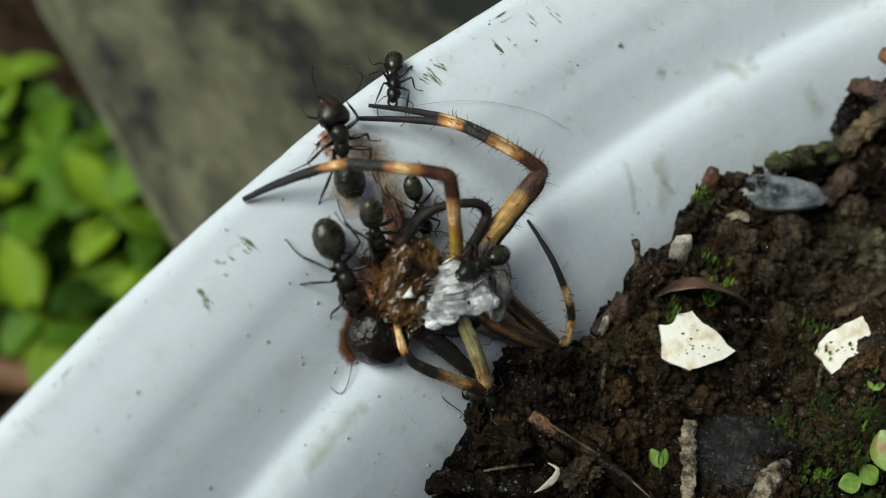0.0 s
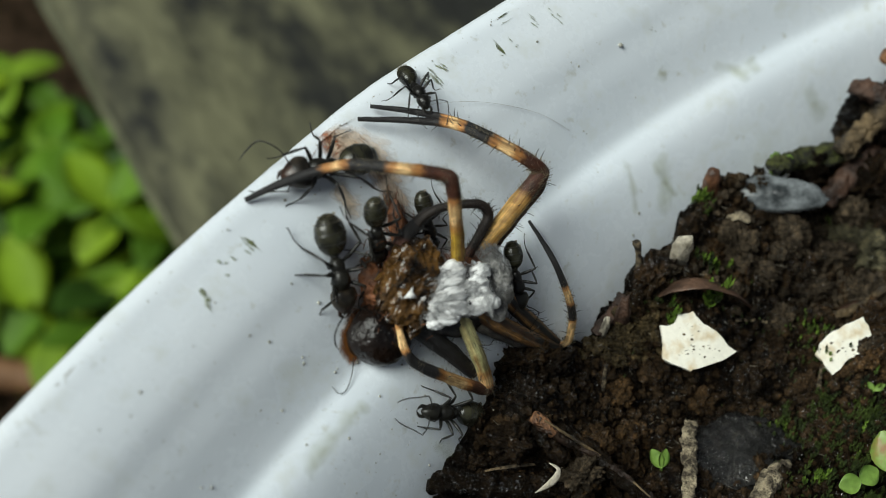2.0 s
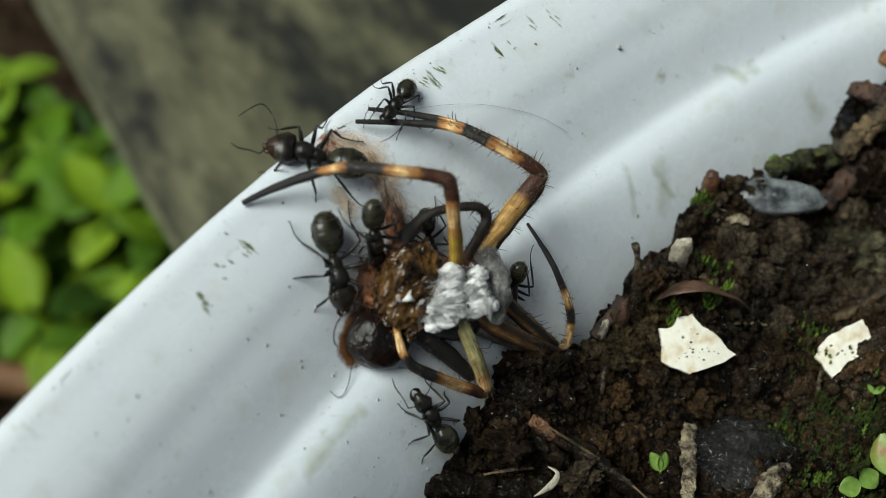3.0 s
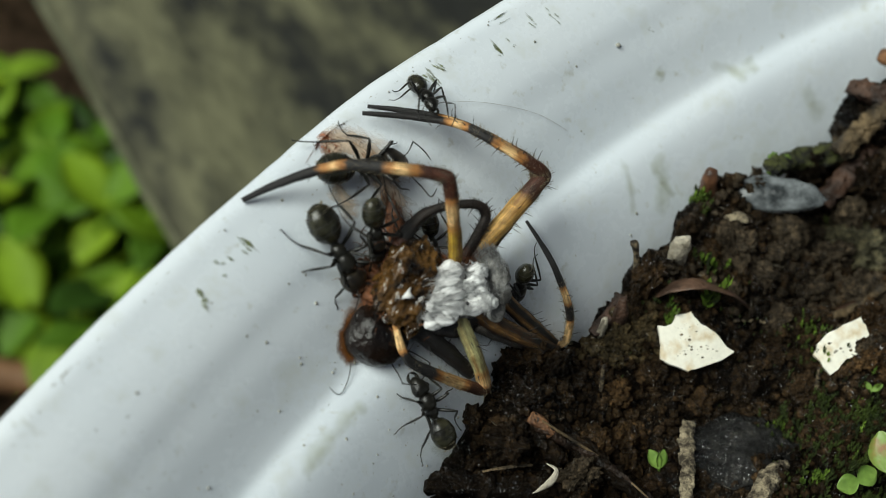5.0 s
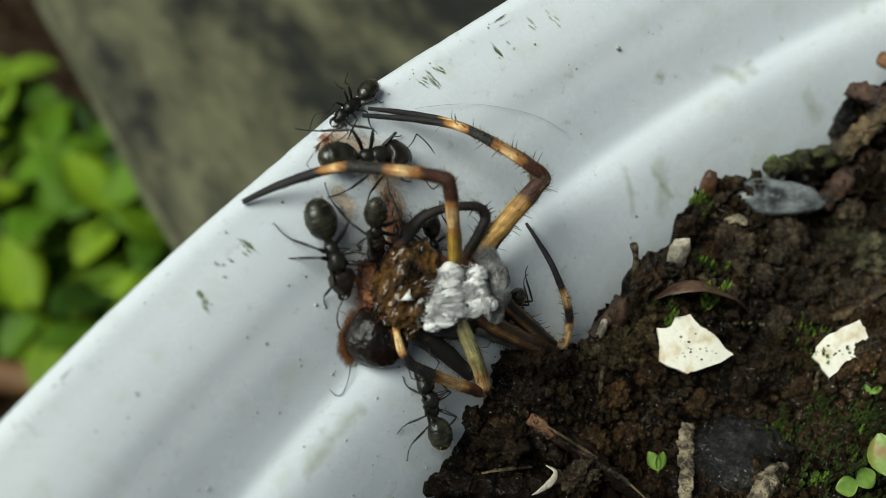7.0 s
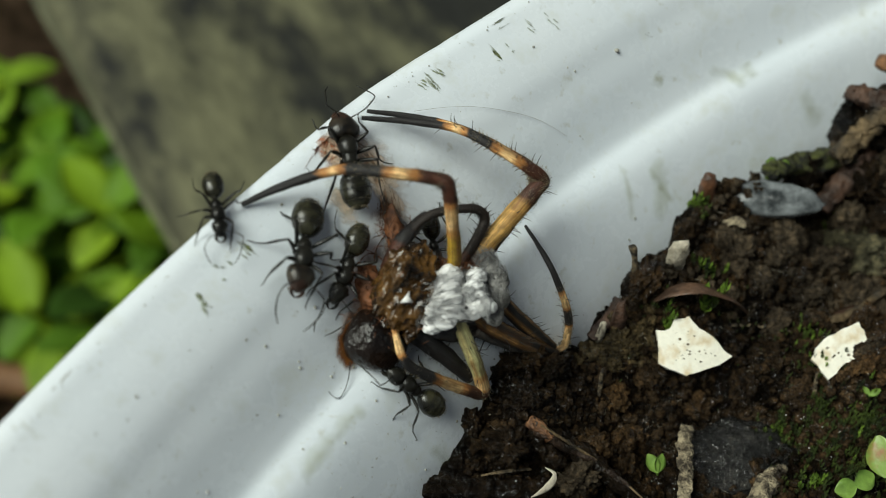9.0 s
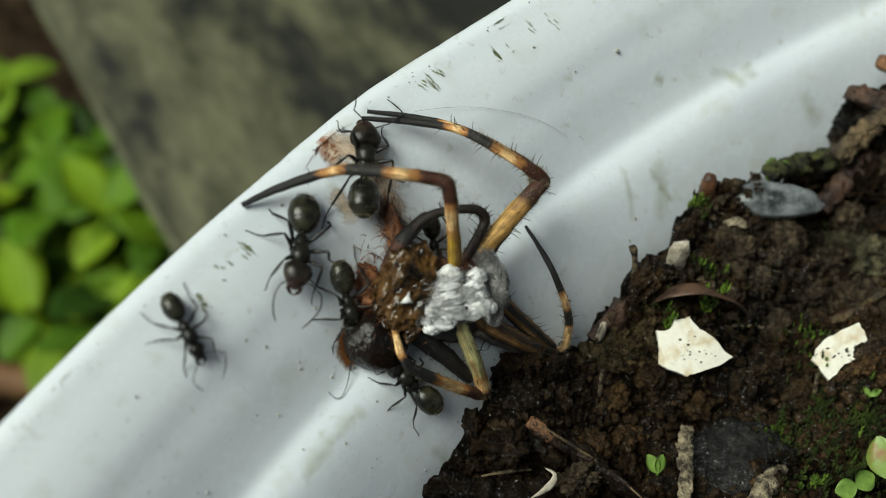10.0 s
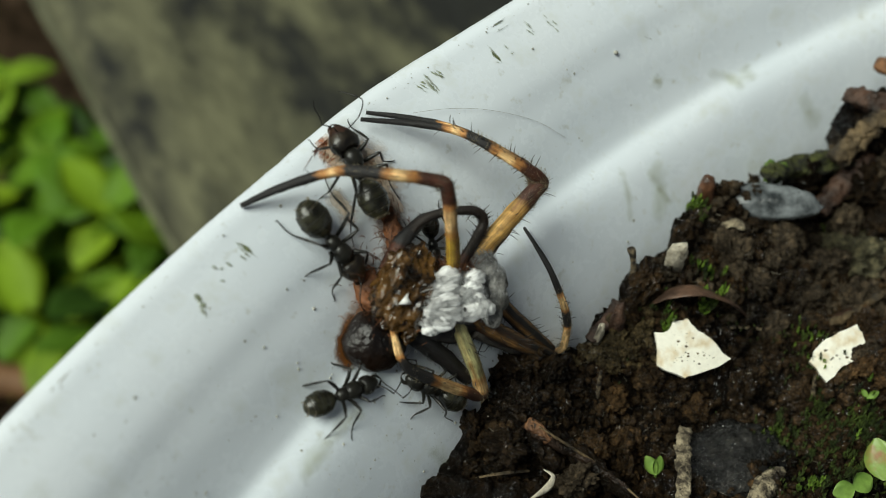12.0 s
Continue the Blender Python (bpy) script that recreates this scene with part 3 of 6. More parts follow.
def pigment_material():
    """Spider cuticle: the pigment of the bands, broken up by grain."""
    m, nt, b = nodes_of("spider_cuticle")
    at_ = nt.nodes.new("ShaderNodeVertexColor")
    at_.layer_name = "pigment"
    n1 = noise_tex(nt, 1.8, detail=4)
    along = nt.nodes.new("ShaderNodeAttribute")
    along.attribute_name = "fibre"
    lines = add(nt, "ShaderNodeTexNoise", Scale=4.5, Detail=4.0, Roughness=0.7)
    nt.links.new(along.outputs["Vector"], lines.inputs["Vector"])
    n2 = lines.outputs["Fac"]
    g1 = ramp(nt, n1, [(0.3, (0.55, 0.5, 0.45)), (0.7, (1.25, 1.25, 1.25))]).outputs[0]
    g2 = ramp(nt, n2, [(0.36, (0.52, 0.40, 0.28)), (0.50, (0.95, 0.92, 0.87)), (0.66, (1.45, 1.45, 1.42))]).outputs[0]
    c = mix(nt, 0.8, at_.outputs[0], g1, "MULTIPLY")
    c = mix(nt, 0.85, c, g2, "MULTIPLY")
    nt.links.new(c, b.inputs["Base Color"])
    b.inputs["Roughness"].default_value = 0.58
    bump(nt, b, n2, 0.05)
    return m


CUTICLE = pigment_material()


DARK_LEGS = (4, 6, 7, 8, 10, 11)


def spider_leg(spider, points, radii, bands, spines, seed, label):
    """bands: (end of the band from 0 to 1, material)."""
    rng = random.Random(seed)
    bm = bmesh.new()
    tube(bm, points, radii, sides=12, n=14, wob=0.12, seed=seed)
    layer = bm.verts.layers.float_color.new("pigment")
    fibre = bm.verts.layers.float_vector.new("fibre")
    rings = (len(points) - 1) * 14
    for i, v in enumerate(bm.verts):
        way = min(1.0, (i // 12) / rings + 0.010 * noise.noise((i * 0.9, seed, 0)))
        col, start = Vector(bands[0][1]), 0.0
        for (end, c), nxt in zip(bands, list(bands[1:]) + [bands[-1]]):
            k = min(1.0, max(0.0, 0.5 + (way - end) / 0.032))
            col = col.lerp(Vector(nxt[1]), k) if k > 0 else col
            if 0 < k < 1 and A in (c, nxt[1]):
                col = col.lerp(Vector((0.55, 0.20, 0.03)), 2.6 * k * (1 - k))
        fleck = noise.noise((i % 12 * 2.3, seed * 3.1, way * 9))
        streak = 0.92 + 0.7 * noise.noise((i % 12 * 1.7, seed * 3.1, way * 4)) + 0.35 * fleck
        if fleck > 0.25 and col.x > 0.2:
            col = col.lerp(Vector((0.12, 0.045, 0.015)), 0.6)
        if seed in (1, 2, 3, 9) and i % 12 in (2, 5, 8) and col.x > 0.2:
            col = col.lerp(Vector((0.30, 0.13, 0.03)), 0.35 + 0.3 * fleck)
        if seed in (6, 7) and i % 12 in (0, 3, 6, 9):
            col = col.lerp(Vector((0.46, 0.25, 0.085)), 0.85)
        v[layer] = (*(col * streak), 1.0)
        turn = 2 * math.pi * (i % 12) / 12
        v[fibre] = (math.cos(turn), math.sin(turn), way * (len(points) - 1) * 0.35 + seed * 9.0)
    leg = part("leg", bm, CUTICLE, spider, label)
    rows = spline([(*p, r) for p, r in zip(points, radii)], 9)
    for k in range(spines):
        sp = bmesh.new()
        i = rng.randrange(2, int(len(rows) * 0.84))
        c, r = Vector(rows[i][:3]), rows[i][3]
        d = (Vector(rows[i + 1][:3]) - Vector(rows[i - 1][:3])).normalized()
        out = Vector((rng.gauss(0, 1), rng.gauss(0, 1), rng.gauss(0.3, 1)))
        out = (out - d * out.dot(d)).normalized()
        tip = c + out * (r + rng.uniform(0.35, 0.8)) + d * rng.uniform(0.1, 0.4)
        tube(sp, [tuple(c + out * r * 0.8), tuple((c + out * r + tip) / 2 + d * 0.05), tuple(tip)], (0.03, 0.022, 0.006), sides=4, n=2)
        part("spine", sp, BLACK_LEG, leg)
    hair = bmesh.new()
    for k in range(spines * 34):
        i = rng.randrange(1, int(len(rows) * (0.98 if seed in DARK_LEGS else 0.72)))
        c, r = Vector(rows[i][:3]), rows[i][3]
        d = (Vector(rows[i + 1][:3]) - Vector(rows[i - 1][:3])).normalized()
        out = Vector((rng.gauss(0, 1), rng.gauss(0, 1), rng.gauss(0, 1)))
        out = (out - d * out.dot(d)).normalized()
        tip = c + out * (r + rng.uniform(0.06, 0.24)) + d * rng.uniform(0.1, 0.28)
        tube(hair, [tuple(c + out * r * 0.9), tuple(tip)], (0.011, 0.004), sides=3, n=1)
    dark = seed in DARK_LEGS
    tagged(part("fine_hair", hair, BLACK_LEG if dark else HAIR, leg, "fine dark hairs" if dark else "fine pale hairs"), kind="stuff")
    return leg


def build_spider():
    spider = empty_thing("spider", "dead spider with silver carapace and amber-banded black legs against the pot", "spider")
    # carapace: silky white folds in two rows, grey and hairy in front
    c = Vector((1.41, -9.59, 7.46))
    t = to_axis(Vector((3.90, -8.24, 6.60)) - Vector((-0.81, -10.68, 8.04)), (0, -0.6, 0.8))
    home = at(*c) @ t.to_4x4()

    def inside(p):
        return t.transposed() @ (Vector(p) - c)

    bm = bmesh.new()
    ball(bm, (-0.1, 0, 0), (2.1, 1.7, 1.05), sub=5, lump=0.12, freq=1.8, seed=2.0)
    body = part("carapace", bm, SILVER_DULL, spider, "lumpy grey carapace under silver-white silky folds", m=home)
    folds = [((0.34, -9.72, 9.23), 1.35, 0.50, 6), ((0.27, -10.42, 9.02), 1.30, 0.40, -4), ((0.37, -10.98, 8.82), 1.40, 0.40, 3), ((0.27, -11.50, 8.49), 1.30, 0.42, -6),
             ((0.07, -11.89, 8.18), 0.95, 0.36, -25), ((-0.47, -12.06, 7.85), 0.60, 0.42, -50), ((-0.40, -9.89, 9.43), 0.5, 0.55, 70),
             ((2.08, -9.12, 8.59), 0.80, 0.44, 14), ((1.97, -9.88, 8.50), 0.85, 0.40, 4), ((2.17, -10.26, 8.15), 0.80, 0.36, -6), ((1.80, -10.94, 7.82), 0.85, 0.40, 5), ((2.48, -10.62, 7.91), 0.62, 0.62, 60)]
    for k, (p, ln, wd, turn) in enumerate(folds):
        bm = bmesh.new()
        spin = Matrix.Rotation(radians(turn), 3, "Z")
        ball(bm, (0, 0, 0), (ln, wd * 1.45, 0.50), sub=4, lump=0.20, freq=1.5, seed=k * 1.7, ridge=0.14)
        for v in bm.verts:
            v.co.y += 0.10 * math.sin(v.co.x * 2.2 + k) + 0.05 * noise.noise((v.co.x * 2, k, 0))
            v.co.z += 0.03 * math.sin(v.co.y * 19 + 3 * noise.noise((v.co.x, k, 1)))
        part("silky_fold", bm, SILK if k < 11 else WHITE_SPOT, body, "fold of silver-white silky hair", m=at(*inside(p)) @ spin.to_4x4())
    grey = [(2.91, -7.82, 8.19), (3.47, -8.44, 7.64), (3.54, -9.20, 6.91), (3.19, -10.00, 6.30)]
    bm = bmesh.new()
    for k, p in enumerate(grey):
        ball(bm, p, (0.75, 0.85, 0.62), t, sub=4, lump=0.15, freq=1.5, seed=k * 2.7, ridge=0.06)
    fuse(part("carapace_front", bm, SILVER_DULL, spider, "dull grey hairy front of the carapace"), 0.08)
    rng = random.Random(8)
    hair = bmesh.new()
    for k in range(4200):
        p, ln, wd, turn = folds[k % len(folds)]
        spin = Matrix.Rotation(radians(turn), 3, "Z")
        a, e = rng.uniform(0, 6.28), rng.uniform(0.1, 1.0)
        q = spin @ Vector((ln * rng.uniform(-0.95, 0.9), wd * math.cos(a) * 0.95, 0.5 * abs(math.sin(a))))
        way = spin @ Vector((-0.9, rng.gauss(0, 0.16), rng.gauss(0.05, 0.1)))
        q, way = inside(p) + q, way * rng.uniform(0.25, 0.6)
        tube(hair, [tuple(q), tuple(q + way)], (0.008, 0.003), sides=3, n=1)
    tagged(part("hair_coat", hair, HAIR_SILVER, body, "fine silver-white hair"), kind="stuff")
    hair = bmesh.new()
    for k in range(2600):
        n = Vector((rng.gauss(0, 1), rng.gauss(0, 1), rng.gauss(0.4, 1))).normalized()
        loc = t.transposed() @ n
        p = Vector(rng.choice(grey)) + t @ Vector((loc.x * 0.75, loc.y * 0.82, loc.z * 0.58))
        way = (n * 0.3 + t @ Vector((-0.3, 0.8 + 0.3 * rng.gauss(0, 1), 0))).normalized()
        tube(hair, [tuple(p), tuple(p + way * rng.uniform(0.25, 0.6))], (0.010, 0.004), sides=3, n=1)
    tagged(part("hair_coat", hair, HAIR_GREY, spider, "fine grey hair"), kind="stuff")
    for p, r in (((1.39, -9.69, 9.13), 0.17), ((1.28, -10.68, 8.91), 0.14), ((1.51, -11.23, 8.42), 0.12), ((2.86, -9.93, 8.06), 0.13), ((2.66, -9.45, 8.56), 0.10)):
        bm = bmesh.new()
        ball(bm, inside(p), (r * 0.8, r * 1.3, r * 0.6), sub=2, lump=0.3, freq=2, seed=r * 30)
        part("dark_pit", bm, BLACK_LEG, body)
    hair = bmesh.new()
    for k in range(150):
        p = Vector((0.75, -8.75, 9.32)) + Vector((rng.gauss(0, 0.55), rng.gauss(0, 0.2), rng.gauss(0, 0.2)))
        w = Vector((rng.gauss(-0.1, 0.35), rng.gauss(0.2, 0.3), rng.gauss(0.25, 0.2)))
        tube(hair, [tuple(p), tuple(p + w)], (0.02, 0.006), sides=3, n=1)
    tagged(part("torn_fibre", hair, FLESH, spider, "torn reddish-brown fibres"), kind="stuff")
    # abdomen: crumpled brown
    bm = bmesh.new()
    ca = Vector((-2.09, -10.11, 8.95))
    ta = to_axis(Vector((-1.16, -8.12, 9.73)) - Vector((-2.97, -12.34, 8.01)), (0, -0.6, 0.8))
    ball(bm, ca, (2.9, 2.0, 1.7), ta, sub=5, lump=0.16, freq=2.2, seed=5.5, ridge=0.36)
    for k, p in enumerate([(-1.31, -8.84, 10.06), (-2.29, -10.12, 10.57), (-1.31, -11.26, 8.51), (-3.11, -10.92, 9.97), (-1.65, -11.95, 7.75), (-2.46, -11.80, 8.95)]):
        ball(bm, p, (1.25, 0.62, 0.66), ta, sub=4, lump=0.25, freq=2.0, seed=k * 2.3, ridge=0.35)
    abd = part("abdomen", bm, ABDOMEN, spider, "shrivelled brown abdomen")
    fuse(abd, 0.085)
    bm = bmesh.new()
    spot = [Vector(q) for q in ((-2.36, -12.15, 10.10), (-1.58, -11.75, 9.59), (-1.81, -11.64, 9.98), (-1.84, -11.36, 10.21), (-2.03, -11.69, 10.20))]
    low = [q - Vector((0, -0.2, 0.3)) for q in spot]
    top_v, low_v = [bm.verts.new(q) for q in spot], [bm.verts.new(q) for q in low]
    bm.faces.new(top_v)
    bm.faces.new(low_v[::-1])
    for k in range(5):
        bm.faces.new((low_v[k], low_v[(k + 1) % 5], top_v[(k + 1) % 5], top_v[k]))
    bmesh.ops.recalc_face_normals(bm, faces=bm.faces)
    part("white_spot", bm, WHITE_SPOT, abd, "small white spot")
    bm = bmesh.new()
    spots = [(-3.12, -10.79, 9.81), (-3.64, -11.30, 8.84), (-4.03, -8.74, 9.68), (-3.04, -6.57, 10.55), (-2.70, -7.29, 10.07), (-4.53, -9.44, 9.20)]
    for k in range(110):
        p = Vector(rng.choice(spots)) + Vector((rng.gauss(0, 0.8), rng.gauss(0, 0.8), rng.gauss(0, 0.5)))
        q = p + Vector((rng.gauss(-0.3, 0.35), rng.gauss(-0.2, 0.35), rng.gauss(0.2, 0.3)))
        tube(bm, [tuple(p), tuple((p + q) / 2 + Vector((0, 0, 0.15))), tuple(q)], (0.03, 0.025, 0.01), sides=4, n=2)
    for k in range(120):
        q = rng.random()
        p = Vector((-3.3, -4.9, 10.75)).lerp(Vector((-2.6, -7.6, 9.2)), q) + Vector((rng.gauss(0, 0.45), rng.gauss(0, 0.25), rng.gauss(0.1, 0.2)))
        e = p + Vector((rng.gauss(0, 0.2), rng.gauss(0.4, 0.3), rng.gauss(0.35, 0.2)))
        tube(bm, [tuple(p), tuple(e)], (0.025, 0.008), sides=3, n=1)
    tagged(part("torn_fibre", bm, FLESH, abd, "torn reddish-brown fibres"), kind="stuff")
    bm = bmesh.new()
    tt = to_axis(Vector((-3.24, -4.99, 11.09)) - Vector((-2.72, -7.28, 9.26)), (0, -0.6, 0.8))
    ball(bm, (-2.79, -6.55, 9.75), (1.9, 0.62, 0.42), tt, sub=4, lump=0.3, freq=1.8, seed=4.4, ridge=0.25)
    ball(bm, (-2.47, -7.25, 9.40), (1.1, 0.75, 0.55), tt, sub=4, lump=0.3, freq=1.8, seed=7.4, ridge=0.25)
    ball(bm, (-4.39, -9.68, 8.41), (1.6, 0.8, 0.5), tt, sub=4, lump=0.35, freq=1.8, seed=9.4, ridge=0.25)
    ball(bm, (-3.80, -10.36, 8.18), (1.2, 1.0, 0.9), tt, sub=4, lump=0.35, freq=1.8, seed=1.4, ridge=0.25)
    fuse(part("torn_tissue", bm, FLESH, spider, "torn orange-brown tissue drying on the wall"), 0.09)
    # underside between the legs
    bm = bmesh.new()
    ball(bm, (0.55, -10.12, 6.46), (2.4, 1.7, 1.3), t, sub=4, lump=0.2, freq=2, seed=9)
    part("underside", bm, BLACK_LEG, spider, "black underside")

    leg = spider_leg
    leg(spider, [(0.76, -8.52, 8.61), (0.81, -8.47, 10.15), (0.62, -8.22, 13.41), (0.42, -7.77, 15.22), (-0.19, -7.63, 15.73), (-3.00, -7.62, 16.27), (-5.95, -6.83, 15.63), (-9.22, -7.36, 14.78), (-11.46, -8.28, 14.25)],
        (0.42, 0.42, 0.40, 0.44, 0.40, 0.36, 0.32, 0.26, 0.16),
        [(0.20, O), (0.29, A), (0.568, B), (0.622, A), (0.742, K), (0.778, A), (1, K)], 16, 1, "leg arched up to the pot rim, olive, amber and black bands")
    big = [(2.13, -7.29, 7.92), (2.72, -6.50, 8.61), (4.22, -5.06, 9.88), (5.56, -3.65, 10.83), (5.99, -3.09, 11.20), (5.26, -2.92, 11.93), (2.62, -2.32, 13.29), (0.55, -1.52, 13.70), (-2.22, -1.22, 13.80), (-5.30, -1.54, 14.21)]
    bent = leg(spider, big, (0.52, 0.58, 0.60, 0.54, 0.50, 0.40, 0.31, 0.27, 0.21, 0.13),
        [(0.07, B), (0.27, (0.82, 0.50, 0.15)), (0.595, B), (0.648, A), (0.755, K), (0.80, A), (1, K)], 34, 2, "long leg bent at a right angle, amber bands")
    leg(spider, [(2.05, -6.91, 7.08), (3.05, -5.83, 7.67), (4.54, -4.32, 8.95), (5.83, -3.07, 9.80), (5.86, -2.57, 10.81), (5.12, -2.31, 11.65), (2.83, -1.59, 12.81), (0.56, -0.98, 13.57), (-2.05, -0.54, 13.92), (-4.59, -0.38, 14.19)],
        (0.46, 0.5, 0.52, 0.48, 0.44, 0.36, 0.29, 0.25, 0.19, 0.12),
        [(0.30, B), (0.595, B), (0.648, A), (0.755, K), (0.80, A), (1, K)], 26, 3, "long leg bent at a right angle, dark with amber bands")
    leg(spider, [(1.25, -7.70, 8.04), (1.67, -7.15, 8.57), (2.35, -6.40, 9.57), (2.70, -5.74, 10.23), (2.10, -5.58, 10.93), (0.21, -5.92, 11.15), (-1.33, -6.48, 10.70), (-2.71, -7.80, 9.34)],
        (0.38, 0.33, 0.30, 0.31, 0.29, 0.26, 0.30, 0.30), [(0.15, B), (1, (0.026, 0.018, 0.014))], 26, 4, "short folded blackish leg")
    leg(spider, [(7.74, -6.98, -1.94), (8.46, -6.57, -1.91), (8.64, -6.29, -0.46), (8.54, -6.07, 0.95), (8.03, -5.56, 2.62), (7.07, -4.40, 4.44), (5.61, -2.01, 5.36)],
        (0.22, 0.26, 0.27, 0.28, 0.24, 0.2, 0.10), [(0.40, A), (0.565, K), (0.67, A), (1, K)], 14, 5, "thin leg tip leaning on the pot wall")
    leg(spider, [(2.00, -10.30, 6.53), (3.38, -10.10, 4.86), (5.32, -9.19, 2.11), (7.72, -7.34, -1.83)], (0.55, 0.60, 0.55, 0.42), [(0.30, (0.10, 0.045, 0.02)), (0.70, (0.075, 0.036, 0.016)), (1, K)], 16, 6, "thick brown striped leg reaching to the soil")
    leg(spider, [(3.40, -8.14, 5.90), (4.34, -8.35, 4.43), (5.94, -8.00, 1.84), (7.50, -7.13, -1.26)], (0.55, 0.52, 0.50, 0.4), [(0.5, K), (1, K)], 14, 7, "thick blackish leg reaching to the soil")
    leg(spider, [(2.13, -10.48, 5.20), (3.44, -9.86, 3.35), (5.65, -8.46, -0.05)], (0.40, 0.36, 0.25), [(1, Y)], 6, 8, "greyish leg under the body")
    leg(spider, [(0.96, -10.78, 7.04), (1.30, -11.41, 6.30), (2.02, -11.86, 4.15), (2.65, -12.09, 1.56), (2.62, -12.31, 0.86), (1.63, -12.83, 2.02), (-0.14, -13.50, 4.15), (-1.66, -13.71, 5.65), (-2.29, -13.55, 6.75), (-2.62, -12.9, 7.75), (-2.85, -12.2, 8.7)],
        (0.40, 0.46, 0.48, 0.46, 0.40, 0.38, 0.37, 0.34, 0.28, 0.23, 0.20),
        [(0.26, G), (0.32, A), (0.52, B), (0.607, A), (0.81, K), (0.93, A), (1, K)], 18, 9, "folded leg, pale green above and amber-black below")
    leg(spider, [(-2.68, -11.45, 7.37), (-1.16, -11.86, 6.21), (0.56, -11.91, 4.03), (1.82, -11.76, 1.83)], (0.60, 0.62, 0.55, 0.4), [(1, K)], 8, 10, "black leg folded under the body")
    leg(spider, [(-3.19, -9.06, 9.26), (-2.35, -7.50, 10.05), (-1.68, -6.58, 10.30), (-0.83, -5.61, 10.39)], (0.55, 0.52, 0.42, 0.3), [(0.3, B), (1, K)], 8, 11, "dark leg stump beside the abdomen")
    return bent, Vector(big[0])


bent_leg, bent_base = build_spider()


# ---- the dark lump, smears and marks on the pot's inner face ----
def build_lump():
    bm = bmesh.new()
    c = Vector((-3.89, -12.30, 6.64))
    ball(bm, c, (2.0, 1.9, 1.5), to_axis((1, 0.3, -0.4), (14.36, -26.41, 24.22)), sub=5, lump=0.07, freq=1.4, seed=3.0, ridge=0.0)
    lump = thing("dark_lump", bm, LUMP, "dark red-brown glossy lump of spider tissue stuck to the pot wall", "tissue lump")
    bm = bmesh.new()
    rng = random.Random(3)
    for k in range(60):
        p = Vector((-3.02, -10.97, 7.69)) + Vector((rng.gauss(0, 0.9), rng.gauss(0, 0.8), rng.gauss(0, 0.5)))
        q = p + Vector((rng.gauss(0, 0.4), rng.gauss(0, 0.4), rng.gauss(0.2, 0.4)))
        tube(bm, [tuple(p), tuple((p + q) / 2 + Vector((0.1, 0, 0.1))), tuple(q)], (0.03, 0.025, 0.01), sides=4, n=2)
    tagged(part("torn_fibre", bm, FLESH, lump, "torn reddish fibres"), kind="stuff")


build_lump()


def on_wall(angle, z, lift):
    """Point of the pot's inner face at an angle round its axis and a height, lifted off it."""
    r = wall_r(z) + wall_wave(angle, z) - lift
    return Vector((POT_X + r * math.cos(angle), POT_Y + r * math.sin(angle), z + lift * 0.7))


def wall_height(r):
    """Height of the pot's inner face at the radius r."""
    for (r1, z1), (r2, z2) in zip(PROFILE[3:], INNER):
        if r2 <= r <= r1:
            return z2 + (z1 - z2) * (r - r2) / (r1 - r2)
    return INNER[0][1]


def wall_angle(p):
    return math.atan2(p[1] - POT_Y, p[0] - POT_X)


def wall_patch(name, path, half, mat, label, category):
    """A thin film that follows the wall along a path of points, half wide to each side, with UVs for its fade."""
    rows = spline(path, 8)
    bm = bmesh.new()
    uv = bm.loops.layers.uv.new()
    grid, co = [], {}
    for i, p in enumerate(rows):
        d = np.array(rows[min(i + 1, len(rows) - 1)]) - np.array(rows[max(i - 1, 0)])
        a, z = wall_angle(p), p[2]
        t = Vector((-math.sin(a), math.cos(a), 0))
        n = Vector((-math.cos(a) * 0.7, -math.sin(a) * 0.7, 0.7))
        side = Vector(d).cross(n).normalized()
        row = []
        for k in range(9):
            e = (k - 4) / 4
            q = Vector(p) + side * half * e
            rr = math.hypot(q.x - POT_X, q.y - POT_Y)
            if q.z > 9:
                b, rr = wall_angle(q), min(rr - wall_wave(wall_angle(q), 13.0), 145.7)
                zz = wall_height(rr)
                rr += wall_wave(b, zz) - 0.05
                v = bm.verts.new((POT_X + rr * math.cos(b), POT_Y + rr * math.sin(b), zz + 0.06))
            else:
                v = bm.verts.new(on_wall(wall_angle(q), q.z, 0.05))
            co[v] = (0.5 + 0.5 * (2 * i / (len(rows) - 1) - 1) ** 3, 0.5 + 0.5 * e)
            row.append(v)
        grid.append(row)
    for a, b in zip(grid, grid[1:]):
        for k in range(8):
            fc = bm.faces.new((a[k], b[k], b[k + 1], a[k + 1]))
            for lp in fc.loops:
                lp[uv].uv = co[lp.vert]
    return thing(name, bm, mat, label, category)


